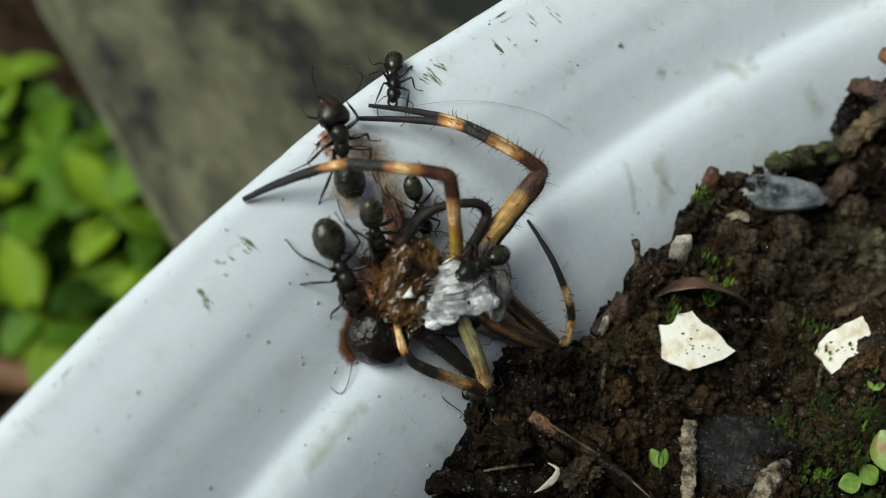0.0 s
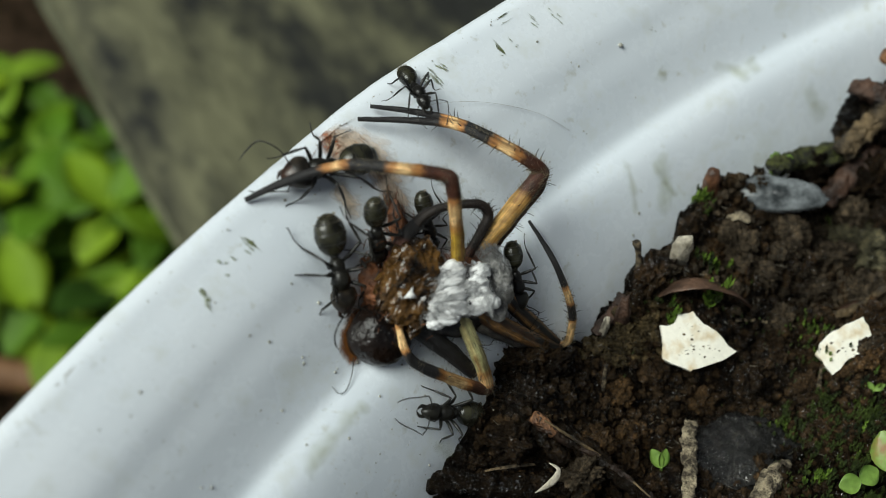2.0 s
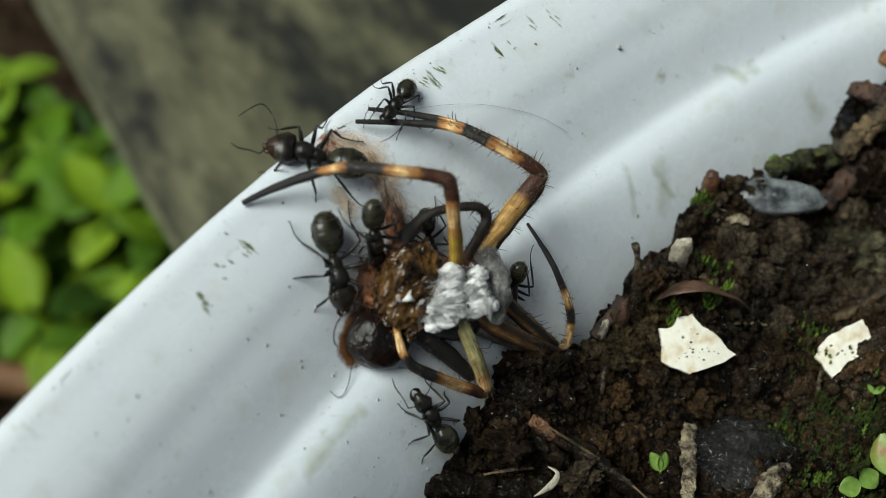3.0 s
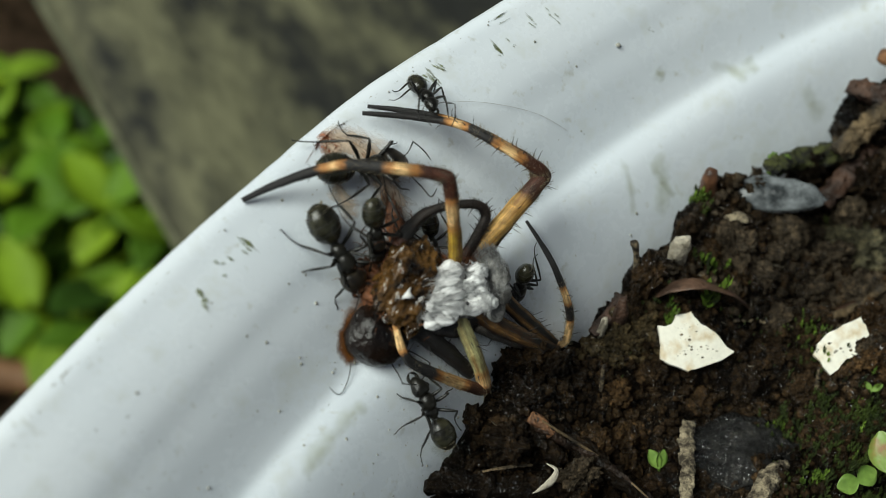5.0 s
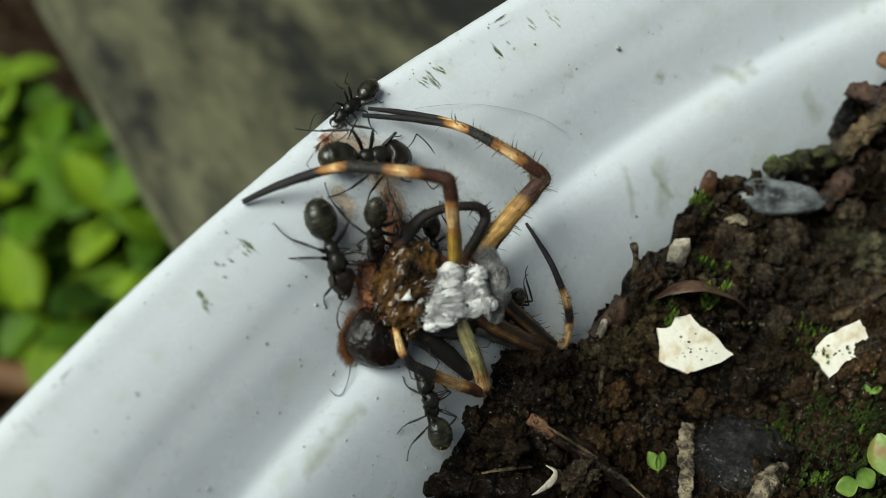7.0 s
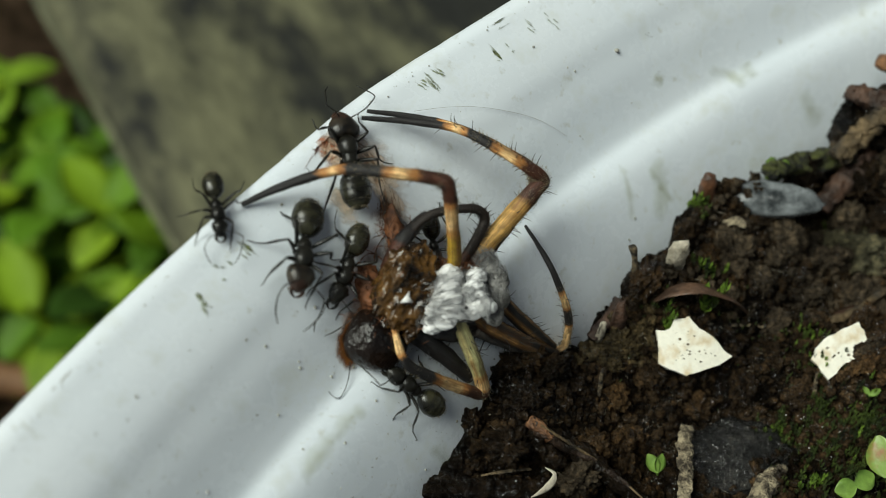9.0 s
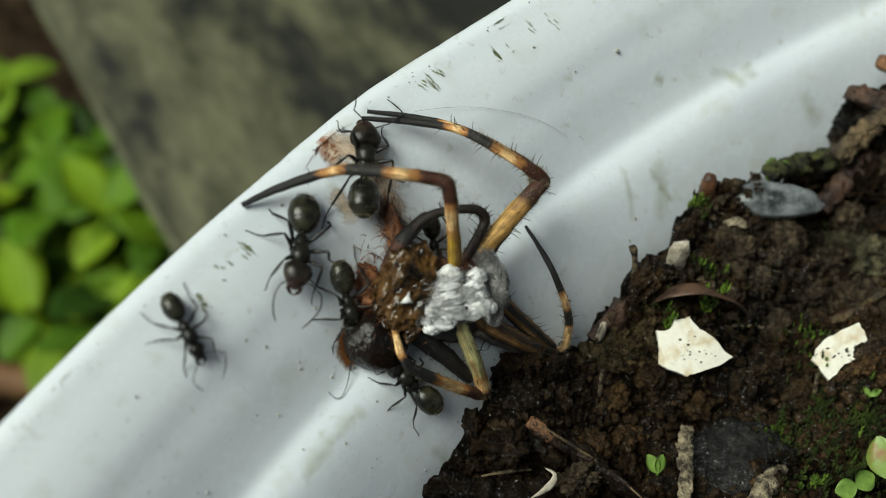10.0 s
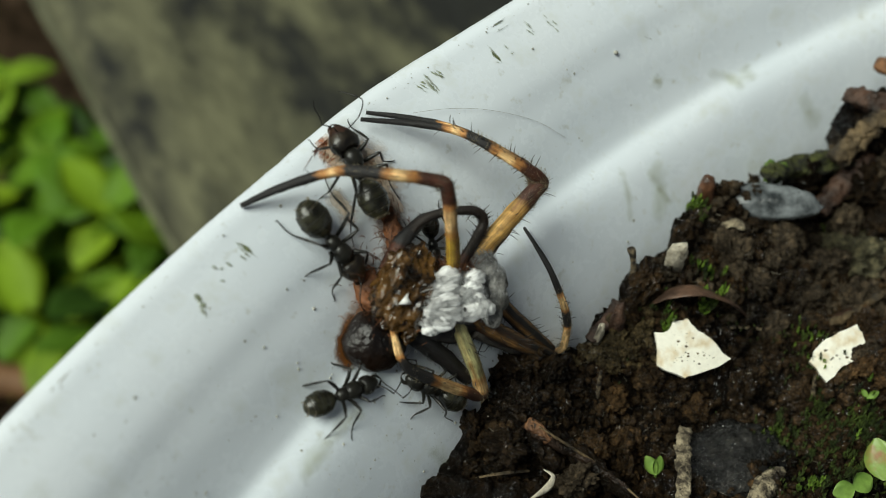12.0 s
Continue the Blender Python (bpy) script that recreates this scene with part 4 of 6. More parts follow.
def build_smears():
    wall_patch("smear", [(-7.67, -2.40, 13.99), (-6.30, -2.57, 13.78), (-4.63, -2.75, 12.89), (-3.26, -4.06, 11.36), (-2.75, -5.73, 9.59)], 1.8, STAIN_PALE, "pale tan dried smear on the white plastic wall", "stain")
    wall_patch("smear", [(-7.15, -3.10, 13.92), (-6.68, -3.33, 13.67), (-6.27, -3.75, 13.28), (-5.99, -4.34, 12.90)], 1.2, STAIN_PALE, "pale rusty dried stain at the pot rim", "stain")
    wall_patch("smear", [(-3.53, -4.17, 11.49), (-3.19, -4.88, 10.73), (-2.75, -5.86, 9.48), (-2.92, -6.85, 8.76), (-3.26, -8.05, 8.02)], 1.1, STAIN_BROWN, "rust-brown dried streak running down the wall", "stain")
    wall_patch("smear", [(-4.90, -8.15, 9.77), (-4.51, -8.72, 8.85), (-4.42, -9.67, 7.85), (-4.91, -10.81, 7.37), (-5.55, -12.29, 6.80), (-5.29, -13.47, 5.54)], 1.3, STAIN_BROWN, "rust-brown dried stain beside the abdomen", "stain")
    wall_patch("smear", [(-6.55, -5.37, 12.76), (-5.89, -6.06, 12.02), (-5.39, -7.04, 11.08)], 1.1, STAIN_PALE, "pale tan dried smear on the white plastic wall", "stain")
    # amber skirt round the lump: its translucent rim glow, painted as a film
    wall_patch("smear", [(-4.91, -10.89, 7.30), (-5.49, -11.74, 7.19), (-5.71, -12.61, 6.67), (-5.49, -13.23, 5.92), (-4.84, -13.53, 5.16)], 0.95, RIM_GLOW_AMBER, "amber-brown film painted as the translucent glow of the dark lump's rim", "stain")
    rusty = "rust-red dried bloom on the white rim"
    wall_patch("smear", [(-3.7, -4.9, 11.1), (-3.3, -5.6, 10.1), (-2.9, -6.3, 9.2), (-2.7, -7.2, 8.4)], 1.5, STAIN_BROWN, "rust-brown dried splash above the abdomen", "stain")
    wall_patch("smear", [(-7.75, -2.35, 13.75), (-7.1, -2.66, 13.79), (-6.6, -2.95, 13.6), (-6.0, -3.5, 13.2)], 0.55, STAIN_RUST, rusty, "stain")
    wall_patch("smear", [(-7.45, -3.10, 13.80), (-7.05, -3.40, 13.70), (-6.70, -3.70, 13.45), (-6.45, -4.20, 13.1)], 0.70, STAIN_RUST, rusty, "stain")
    wall_patch("smear", [(-7.0, -2.4, 13.7), (-6.31, -2.67, 13.63), (-4.96, -3.10, 12.85), (-4.01, -3.74, 12.03), (-3.26, -4.65, 10.98), (-2.92, -6.07, 9.45)], 1.5, STAIN_PALE, "pale tan dried band curving down the wall", "stain")
    for path, half in (([(-6.9, -4.79, 13.13), (-6.23, -5.56, 12.46), (-5.89, -6.06, 12.02), (-5.7, -6.8, 11.4)], 0.7), ([(-4.2, -15.6, 4.25), (-5.47, -16.73, 4.42), (-6.5, -18.2, 4.35)], 0.8),
                       ([(-6.2, -17.2, 4.4), (-7.0, -19.01, 4.39), (-8.2, -20.6, 4.3)], 0.9), ([(-0.9, -15.5, 0.0), (0.58, -15.45, -2.34), (1.69, -14.54, -3.17)], 0.9), ([(12.6, 4.3, 5.0), (13.31, 2.63, 3.09), (13.6, 1.5, 1.6)], 0.6),
                       ([(14.3, 5.1, 4.2), (16.02, 4.16, 2.03), (17.2, 4.0, 0.9)], 0.6), ([(14.9, 10.5, 7.6), (16.2, 10.2, 6.8)], 1.2), ([(19.5, 12.6, 6.2), (21.3, 12.9, 5.4), (23.0, 12.6, 4.6)], 0.9)):
        wall_patch("algae_film", path, half, STAIN_GREEN, "faint green algae film on the wall", "stain")
    wall_patch("algae_film", [(27.34, 13.83, 2.98), (28.48, 13.52, 1.52), (29.45, 13.08, -0.16)], 1.4, STAIN_GREEN, "faint green algae film on the wall", "stain")
    wall_patch("algae_film", [(22.62, 14.17, 5.50), (23.47, 13.21, 4.68)], 1.2, STAIN_GREEN, "faint green algae film on the wall", "stain")
    wall_patch("algae_film", [(15.29, 5.83, 4.35), (15.78, 4.04, 2.16), (15.67, 2.50, 0.24)], 1.4, STAIN_GREEN, "faint green algae film on the wall", "stain")


build_smears()


def stroke(bm, p, q, width, rng):
    """One thin scratch of algae between two wall points."""
    a1, a2 = wall_angle(p), wall_angle(q)
    n = 6
    prev = None
    uv = bm.loops.layers.uv.verify()
    for i in range(n + 1):
        s = i / n
        a, z = a1 + (a2 - a1) * s, p[2] + (q[2] - p[2]) * s
        w = width * math.sin(math.pi * (0.12 + 0.76 * s)) * rng.uniform(0.6, 1.2)
        da = w / 140.0
        a += rng.gauss(0, 0.00008)
        row = [bm.verts.new(on_wall(a + e * da, min(z + e * w * 0.4, 13.88), l)) for e, l in ((-1, 0.03), (0, 0.10), (1, 0.03))]
        if prev:
            for k in range(2):
                fc = bm.faces.new((prev[k], row[k], row[k + 1], prev[k + 1]))
                for lp, u, v in zip(fc.loops, (i - 1, i, i, i - 1), (k, k, k + 1, k + 1)):
                    lp[uv].uv = (0.5 + 0.4 * (2 * u / n - 1), v / 2)
        prev = row


def build_scratches():
    rng = random.Random(12)
    marks = [((2.67, 8.81, 14.00), (4.02, 9.87, 14.00), 7), ((5.53, 9.06, 13.41), (6.76, 8.48, 12.58), 5), ((6.96, 10.22, 13.34), (8.13, 9.52, 12.45), 4), ((3.05, 6.87, 13.50), (4.25, 5.91, 12.49), 7),
             ((-0.33, 3.91, 13.71), (0.69, 3.42, 13.04), 4), ((-0.97, 3.32, 13.75), (0.22, 2.47, 12.83), 6), ((-1.51, 2.78, 13.76), (-0.58, 2.57, 13.23), 4), ((4.42, 7.33, 13.11), (4.80, 6.95, 12.76), 2),
             ((-11.74, -10.32, 13.45), (-10.43, -11.07, 12.44), 7), ((-12.63, -11.88, 13.32), (-12.22, -12.31, 12.95), 3), ((-12.26, -11.57, 13.25), (-11.65, -11.81, 12.84), 3), ((-13.73, -13.70, 13.23), (-13.01, -14.67, 12.45), 6),
             ((14.17, 11.98, 10.42), (15.06, 11.95, 9.63), 2)]
    for p, q, n in marks:
        mark = empty_thing("algae_mark", "thin dark green algae scratches on the white wall", "algae mark", "algae marks on the pot")
        p, q = np.array(p), np.array(q)
        for k in range(n + 1):
            bm = bmesh.new()
            o = np.array([rng.gauss(0, 0.15) for _ in range(3)])
            s, e = sorted((rng.uniform(0, 0.6), rng.uniform(0.4, 1.0)))
            stroke(bm, p + (q - p) * s + o, p + (q - p) * e + o, rng.uniform(0.09, 0.22), rng)
            part("streak", bm, ALGAE, mark)


build_scratches()


def build_rust():
    """Branching rust-red traces where the ants lick at the rim."""
    rng = random.Random(31)
    mark = empty_thing("rust_stain", "branching rust-red dried stain at the pot rim", "stain")
    tips = [(-7.56, -3.07, 13.98), (-7.44, -2.70, 14.00), (-7.26, -2.40, 13.99), (-7.00, -2.11, 13.99), (-6.74, -1.91, 13.99), (-6.40, -1.78, 13.96), (-7.16, -2.94, 13.95), (-7.27, -3.43, 13.87), (-6.89, -3.03, 13.85), (-6.70, -2.61, 13.91), (-6.49, -3.06, 13.68), (-6.74, -3.48, 13.63)]
    for tip in tips:
        for k in range(4):
            bm = bmesh.new()
            p = np.array(tip) + np.array([rng.gauss(0, 0.25), rng.gauss(0, 0.25), 0])
            q = p + np.array([rng.gauss(0.1, 0.7), rng.gauss(0.0, 0.7), rng.gauss(-0.15, 0.15)])
            p[2], q[2] = min(p[2], 13.85), min(q[2], 13.85)
            stroke(bm, p, q, rng.uniform(0.012, 0.035), rng)
            part("trace", bm, RUST, mark)
    streak = empty_thing("dried_streak", "thin tan dried streaks curving down from the rim", "stain")
    arc = [np.array(p) for p in ((-6.11, -2.36, 13.77), (-5.24, -2.35, 13.37), (-4.42, -2.68, 12.82), (-3.74, -3.33, 12.11), (-3.33, -4.22, 11.29), (-3.12, -5.12, 10.48))]
    for k in range(9):
        o = np.array([rng.gauss(0, 0.28), rng.gauss(0, 0.28), 0])
        first = rng.randrange(0, 3)
        for p, q in list(zip(arc, arc[1:]))[first:first + 3]:
            bm = bmesh.new()
            p, q = p + o, q + o * 0.8
            p[2], q[2] = min(p[2], 13.75), min(q[2], 13.75)
            stroke(bm, p, q, rng.uniform(0.06, 0.18), rng)
            part("trace", bm, TAN_STREAK, streak)


build_rust()


def build_specks():
    rng = random.Random(21)
    bm = bmesh.new()
    mid = wall_angle((-6.17, -10.35, 9.26))
    for k in range(1000):
        a = mid + rng.uniform(-0.22, 0.28)
        if a < mid - 0.06 and rng.random() < 0.85:
            continue
        z = rng.choice((rng.uniform(-6, 13.5), rng.uniform(-4, 8)))
        r = 0.022 + 0.09 * rng.random() ** 5
        ball(bm, on_wall(a, z, 0.01), (r, r, r * rng.uniform(0.5, 2.2)), sub=1)
    for k in range(260):
        a = mid + rng.uniform(-0.25, 0.2)
        q = on_wall(a, 13.9 - 0.25 * rng.random() ** 2, 0.0)
        r = 0.02 + 0.06 * rng.random() ** 3
        ball(bm, q + Vector((rng.gauss(0, 0.12), rng.gauss(0, 0.12), 0.0)), (r, r, r * 0.6), sub=1)
    for k in range(30):
        q = Vector((-19.94, -19.85, 13.99)) + Vector((rng.gauss(0, 0.25), rng.gauss(0, 0.35), 0))
        ball(bm, on_wall(wall_angle(q), min(13.9, q.z), 0.0), (0.06, 0.06, 0.03), sub=1)
    ball(bm, (12.27, 10.11, 10.16), (0.18, 0.18, 0.12), sub=2, lump=0.2)
    thing("dirt_specks", bm, SPECK, "tiny dark dirt specks on the white plastic", "dirt", kind="stuff")
    bm = bmesh.new()
    tube(bm, [(-1.70, 0.77, 13.11), (0.62, 1.89, 12.44), (3.21, 2.88, 11.40), (6.32, 3.83, 9.57), (8.56, 4.17, 7.64)], (0.012,) * 5, sides=5)
    thing("silk_thread", bm, THREAD, "fine grey silk thread on the white wall", "thread")
    bm = bmesh.new()
    tube(bm, [(-5.42, -13.54, 6.10), (-5.53, -14.40, 5.45), (-5.87, -15.31, 5.14), (-6.25, -15.54, 5.24), (-6.64, -15.36, 5.66)], (0.035, 0.03, 0.028, 0.025, 0.02), sides=5)
    thing("hair_strand", bm, BLACK_LEG, "thin dark curled hair below the lump", "hair")


build_specks()


# ---- litter on the soil ----
def on_soil(p, lift=0.0):
    return Vector((p[0], p[1], soil_z(p[0], p[1]) + lift))


def shell_piece(outline, centre, tilt, label, specks=60):
    """A curved flake of eggshell; outline in its own plane."""
    bm = bmesh.new()
    top, low = [], []
    for s in (1.0, 0.8, 0.55, 0.3):
        ring = []
        for x, y in outline:
            x, y = x * s, y * s
            ring.append((x, y, 0.06 * (4.0 - x * x - y * y) * 0.5))
        top.append([bm.verts.new(p) for p in ring])
        low.append([bm.verts.new((p[0], p[1], p[2] - 0.34)) for p in ring])
    n = len(outline)
    for rings, flip in ((top, False), (low, True)):
        for a, b in zip(rings, rings[1:]):
            for k in range(n):
                q = (a[k], a[(k + 1) % n], b[(k + 1) % n], b[k])
                bm.faces.new(q[::-1] if flip else q)
        bm.faces.new(rings[-1] if not flip else rings[-1][::-1])
    for k in range(n):
        bm.faces.new((low[0][k], low[0][(k + 1) % n], top[0][(k + 1) % n], top[0][k]))
    bmesh.ops.recalc_face_normals(bm, faces=bm.faces)
    shell = thing("eggshell_piece", bm, SHELL, label, "eggshell", "eggshell pieces", m=at(*centre) @ tilt)
    for fc in shell.data.polygons:
        fc.use_smooth = False
    rng = random.Random(len(outline))
    bm = bmesh.new()
    for k in range(specks):
        x, y = rng.choice((rng.uniform(-2, 2), rng.gauss(-0.9, 0.5))), rng.choice((rng.uniform(-1.6, 1.6), rng.gauss(-0.9, 0.4)))
        x, y = x * 0.75, y * 0.75
        r = 0.018 + 0.13 * rng.random() ** 3.5
        ball(bm, (x, y, 0.03 * (4 - x * x - y * y) + 0.0), (r, r * 0.7, 0.03), sub=1)
    part("dirt", bm, SHELL_DIRT, shell, "brown soil specks on the shell")
    return shell


def jagged(points, rng, amount=0.06, cuts=4):
    out = []
    for (x1, y1), (x2, y2) in zip(points, points[1:] + points[:1]):
        for k in range(cuts):
            s = k / cuts
            out.append((x1 + (x2 - x1) * s + rng.gauss(0, amount), y1 + (y2 - y1) * s + rng.gauss(0, amount)))
    return out


def stick(name, points, radii, mat, label, category="twig", wob=0.35, sides=10, seed=0, flat=1.0):
    bm = bmesh.new()
    rough = mat in (BARK_AND_SHADED_CLOD, BARK_RED, BARK_TAN, ROOT, WOOD_MOSSY, WOOD_PALE, STRIP) and max(radii) > 0.3
    tube(bm, points, radii, sides=20 if rough else sides, n=18 if rough else 8, wob=wob, seed=seed, flat=flat)
    if rough:
        for v in bm.verts:
            p = v.co + Vector((seed * 7.0, 0, 0))
            v.co = v.co + max(radii) * (noise.noise_vector(p * 1.3) * 0.45 + noise.noise_vector(p * 3.5) * 0.2 + noise.noise_vector(p * 8.0) * 0.10)
    return thing(name, bm, mat, label, category)


def plate(name, corners, thick, mat, label, category, seed):
    """A flat splintered chip with ragged edges."""
    rng = random.Random(seed)
    c = [Vector(p) for p in corners]
    n = (c[2] - c[0]).cross(c[4] - c[2]).normalized()
    edge = []
    for p, q in zip(c, c[1:] + c[:1]):
        for k in range(4):
            edge.append(p.lerp(q, k / 4) + Vector([rng.gauss(0, 0.045) for _ in range(3)]))
    bm = bmesh.new()
    top = [bm.verts.new(p + n * thick / 2 * rng.uniform(0.6, 1.2)) for p in edge]
    low = [bm.verts.new(p - n * thick / 2 * rng.uniform(0.6, 1.2)) for p in edge]
    m = len(edge)
    bm.faces.new(top)
    bm.faces.new(low[::-1])
    for k in range(m):
        bm.faces.new((low[k], low[(k + 1) % m], top[(k + 1) % m], top[k]))
    bmesh.ops.recalc_face_normals(bm, faces=bm.faces)
    return thing(name, bm, mat, label, category)


def lump_thing(name, p, size, mat, label, category, seed, rise=0.3, turn=(0, 0, 0), lump=0.35, ridge=0.2, freq=1.5, sub=4, group=""):
    bm = bmesh.new()
    ball(bm, on_soil(p, size[2] * rise), size, Euler([radians(a) for a in turn]).to_matrix(), sub=sub, lump=lump, freq=freq, seed=seed, ridge=ridge)
    return thing(name, bm, mat, label, category, group)


def heap_clod(p, r, mat, seed):
    """A clod of the heap, by its centre; its foot is sunk in the clods or the soil below."""
    bm = bmesh.new()
    low = p[2] - soil_z(p[0], p[1])
    ball(bm, p, (r, r * 0.85, r * 0.75), Euler((seed, seed * 1.7, seed * 0.6)).to_matrix(), sub=5, lump=0.5, freq=2.0, seed=seed, ridge=0.3)
    if low > r * 0.4:
        ball(bm, (p[0], p[1], p[2] - low * 0.5), (r * 0.9, r * 0.85, low * 0.6), sub=4, lump=0.45, freq=2.0, seed=seed + 3, ridge=0.3)
    thing("soil_clod", bm, mat, "rough dark clod of earth heaped on the soil", "clod", "clods of earth")


def moss_tuft(p, n, spread, h, seed, mat=MOSS):
    """Shoots set with narrow pointed leaves."""
    rng = random.Random(seed)
    bm = bmesh.new()
    for k in range(n):
        x, y = p[0] + rng.gauss(0, spread), p[1] + rng.gauss(0, spread)
        z = soil_z(x, y) + 0.1
        hh = h * rng.uniform(0.5, 1.2)
        top = Vector((rng.gauss(0, 0.3), rng.gauss(0, 0.3), 1)).normalized() * hh
        base = Vector((x, y, z))
        tube(bm, [tuple(base), tuple(base + top)], (0.04, 0.03), sides=3, n=1)
        for j in range(12):
            q = base + top * (0.15 + 0.85 * j / 11)
            a = j * 2.4 + k
            out = Vector((math.cos(a), math.sin(a), 0.0))
            w = out * hh * (0.26 - 0.016 * j) + Vector((0, 0, hh * (0.28 + 0.02 * j)))
            s = Vector((-math.sin(a), math.cos(a), 0)) * hh * 0.075
            mid = q + w * 0.45 + out * hh * 0.04
            vs = [bm.verts.new(v) for v in (q - s * 0.4, q + s * 0.4, mid + s, q + w, mid - s)]
            bm.faces.new(vs)
    thing("moss_tuft", bm, mat, "small tuft of bright green moss on the soil", "moss", "moss tufts")


def seedling(p, leaves, mat, label, h=1.2):
    s = empty_thing("seedling", label, "seedling", "seedlings in the soil")
    base = on_soil(p, -0.2)
    bm = bmesh.new()
    tip = base + Vector((0.1, -0.1, h))
    tube(bm, [tuple(base), tuple(base + Vector((0.15, 0, h * 0.5))), tuple(tip)], (0.14, 0.12, 0.1), sides=6)
    part("stem", bm, mat, s)
    for way, up, ln, wd in leaves:
        bm = bmesh.new()
        leaf_mesh(bm, tip, way, up, ln, wd, 0.12, 0.12)
        part("leaf", bm, mat, s)


def build_litter():
    rng = random.Random(5)
    o = jagged([(-2.55, 1.05), (-1.75, 1.1), (-1.3, 1.8), (-0.3, 1.95), (0.4, 1.2), (1.2, 0.7), (2.7, -0.75), (0.2, -1.9), (-0.6, -2.15), (-2.45, -1.4)], rng, 0.05, 3)
    shell_piece(o, (17.57, -6.03, -2.59), pose(0, 0, 0, 26, 4, 0), "white eggshell fragment speckled with soil, lying on the earth")
    o = jagged([(-2.4, -0.5), (-1.6, 0.3), (-0.5, 0.85), (1.45, 1.3), (1.65, 0.4), (2.1, -0.5), (1.3, -1.1), (0.4, -1.2), (-0.4, -1.4), (-0.95, -1.8), (-1.65, -2.3)], rng, 0.05, 3)
    shell_piece(o, (28.20, -5.40, -3.3), pose(0, 0, 0, 24, -8, 8), "cream eggshell fragment half buried in the soil", 14)
    # twigs and bark
    twig = stick("mossy_twig", [(24.33, 6.74, 1.56), (26.32, 9.01, -0.30), (28.69, 9.85, -0.61), (31.59, 10.03, -0.00)], (0.6, 0.72, 0.85, 0.8), WOOD_MOSSY, "short dark twig overgrown with green moss", seed=1)
    bm = bmesh.new()
    for k in range(9):
        c = Vector((24.98, 7.67, 0.84)) + Vector((rng.gauss(0, 0.28), rng.gauss(0, 0.35), rng.gauss(0.1, 0.35)))
        ball(bm, c, (0.42, 0.4, 0.4), sub=3, lump=0.5, freq=2.5, seed=k * 1.9, ridge=0.3)
    part("moss_cap", bm, MOSS_BRIGHT, twig, "bright green moss on the twig's end")
    stick("twig", [(29.6, 8.7, 0.9), (31.4, 9.8, 2.4), (32.77, 10.43, 3.5), (35.2, 11.6, 5.0)], (0.75, 0.8, 0.8, 0.8), BARK_TAN, "tan-brown twig lying aslant on the soil", seed=2)
    stick("twig", [(30.5, 12.75, 3.9), (31.5, 12.1, 4.1), (32.68, 11.24, 4.4), (35.5, 10.2, 4.6)], (0.5, 0.75, 0.8, 0.8), BARK_RED, "dark broken twig on the soil pile", seed=3)
    stick("twig", [(33.35, 15.7, 4.5), (34.9, 14.4, 4.6), (36.8, 12.4, 4.2)], (0.55, 0.65, 0.7), ROOT_TIP, "orange-brown twig end on the soil pile", seed=4)
    stick("twig", [(30.7, 10.75, 1.4), (31.8, 11.0, 2.0), (33.28, 10.85, 2.0), (35.4, 10.5, 2.2)], (1.1, 1.3, 1.4, 1.3), BARK_AND_SHADED_CLOD, "thick dark bark piece on the soil pile", seed=5)
    stick("twig", [(28.9, 6.9, -2.7), (30.2, 8.1, -1.8), (31.37, 9.03, -1.0), (33.0, 10.2, 0.2)], (0.6, 0.75, 0.8, 0.7), BARK_RED, "red-brown bark piece under the mossy twig", seed=6)
    heap = [((32.1, 11.9, 0.6), 1.7), ((33.2, 11.3, 0.9), 1.9), ((32.4, 8.6, -1.6), 1.7), ((34.6, 9.2, -0.4), 2.1), ((33.9, 6.2, -3.6), 1.8), ((28.2, 9.6, -1.2), 1.4), ((31.2, 6.6, -3.6), 1.5), ((34.9, 12.6, 2.2), 1.8), ((31.4, 12.8, 1.6), 1.2), ((32.9, 12.4, 3.0), 1.2)]
    for k, (p, r) in enumerate(heap):
        heap_clod(p, r, BARK_AND_SHADED_CLOD if k % 3 else CLOD_DRY, 3.7 * k + 1)
    for k, (p, r) in enumerate([((31.3, -4.9, -3.3), 1.7), ((29.9, -6.5, -3.7), 0.95), ((31.2, -7.2, -4.2), 1.3), ((30.5, -3.2, -3.6), 1.3), ((28.75, -7.0, -4.1), 0.6), ((8.95, -15.7, -3.9), 1.35), ((10.4, -13.5, -4.0), 1.1)]):
        heap_clod(p, r, CLOD_BROWN if k != 5 else CLOD_DRY, 5.1 * k + 2)
    stick("bark_stub", [(19.45, 4.83, -0.9), (19.40, 4.83, 0.6), (19.3, 4.83, 2.0), (19.22, 4.84, 2.9), (19.2, 4.84, 3.15)], (0.62, 0.60, 0.58, 0.46, 0.15), PEG, "stubby red-brown bark end sticking out of the soil", seed=7)
    plate("wood_chip", [(16.09, -0.63, -1.06), (15.85, -0.57, 0.37), (16.08, -0.63, 2.02), (16.99, -0.90, 2.46), (17.23, -0.98, 1.35), (17.09, -0.93, -0.81)], 0.35, WOOD_CHIP, "pale grey wood chip leaning on a clod", "twig", 8)
    stick("wood_chip", [(20.43, 3.14, 0.26), (21.11, 2.93, 0.36), (21.97, 2.59, 0.27)], (0.3, 0.55, 0.25), STRIP, "small yellowish wood chip on the soil", flat=0.4, seed=9)
    stick("wood_chip", [(24.34, 1.42, -1.95), (25.69, 2.04, -2.36)], (0.16, 0.2), WOOD_PALE, "thin pale splinter on the soil", flat=0.5, seed=10)
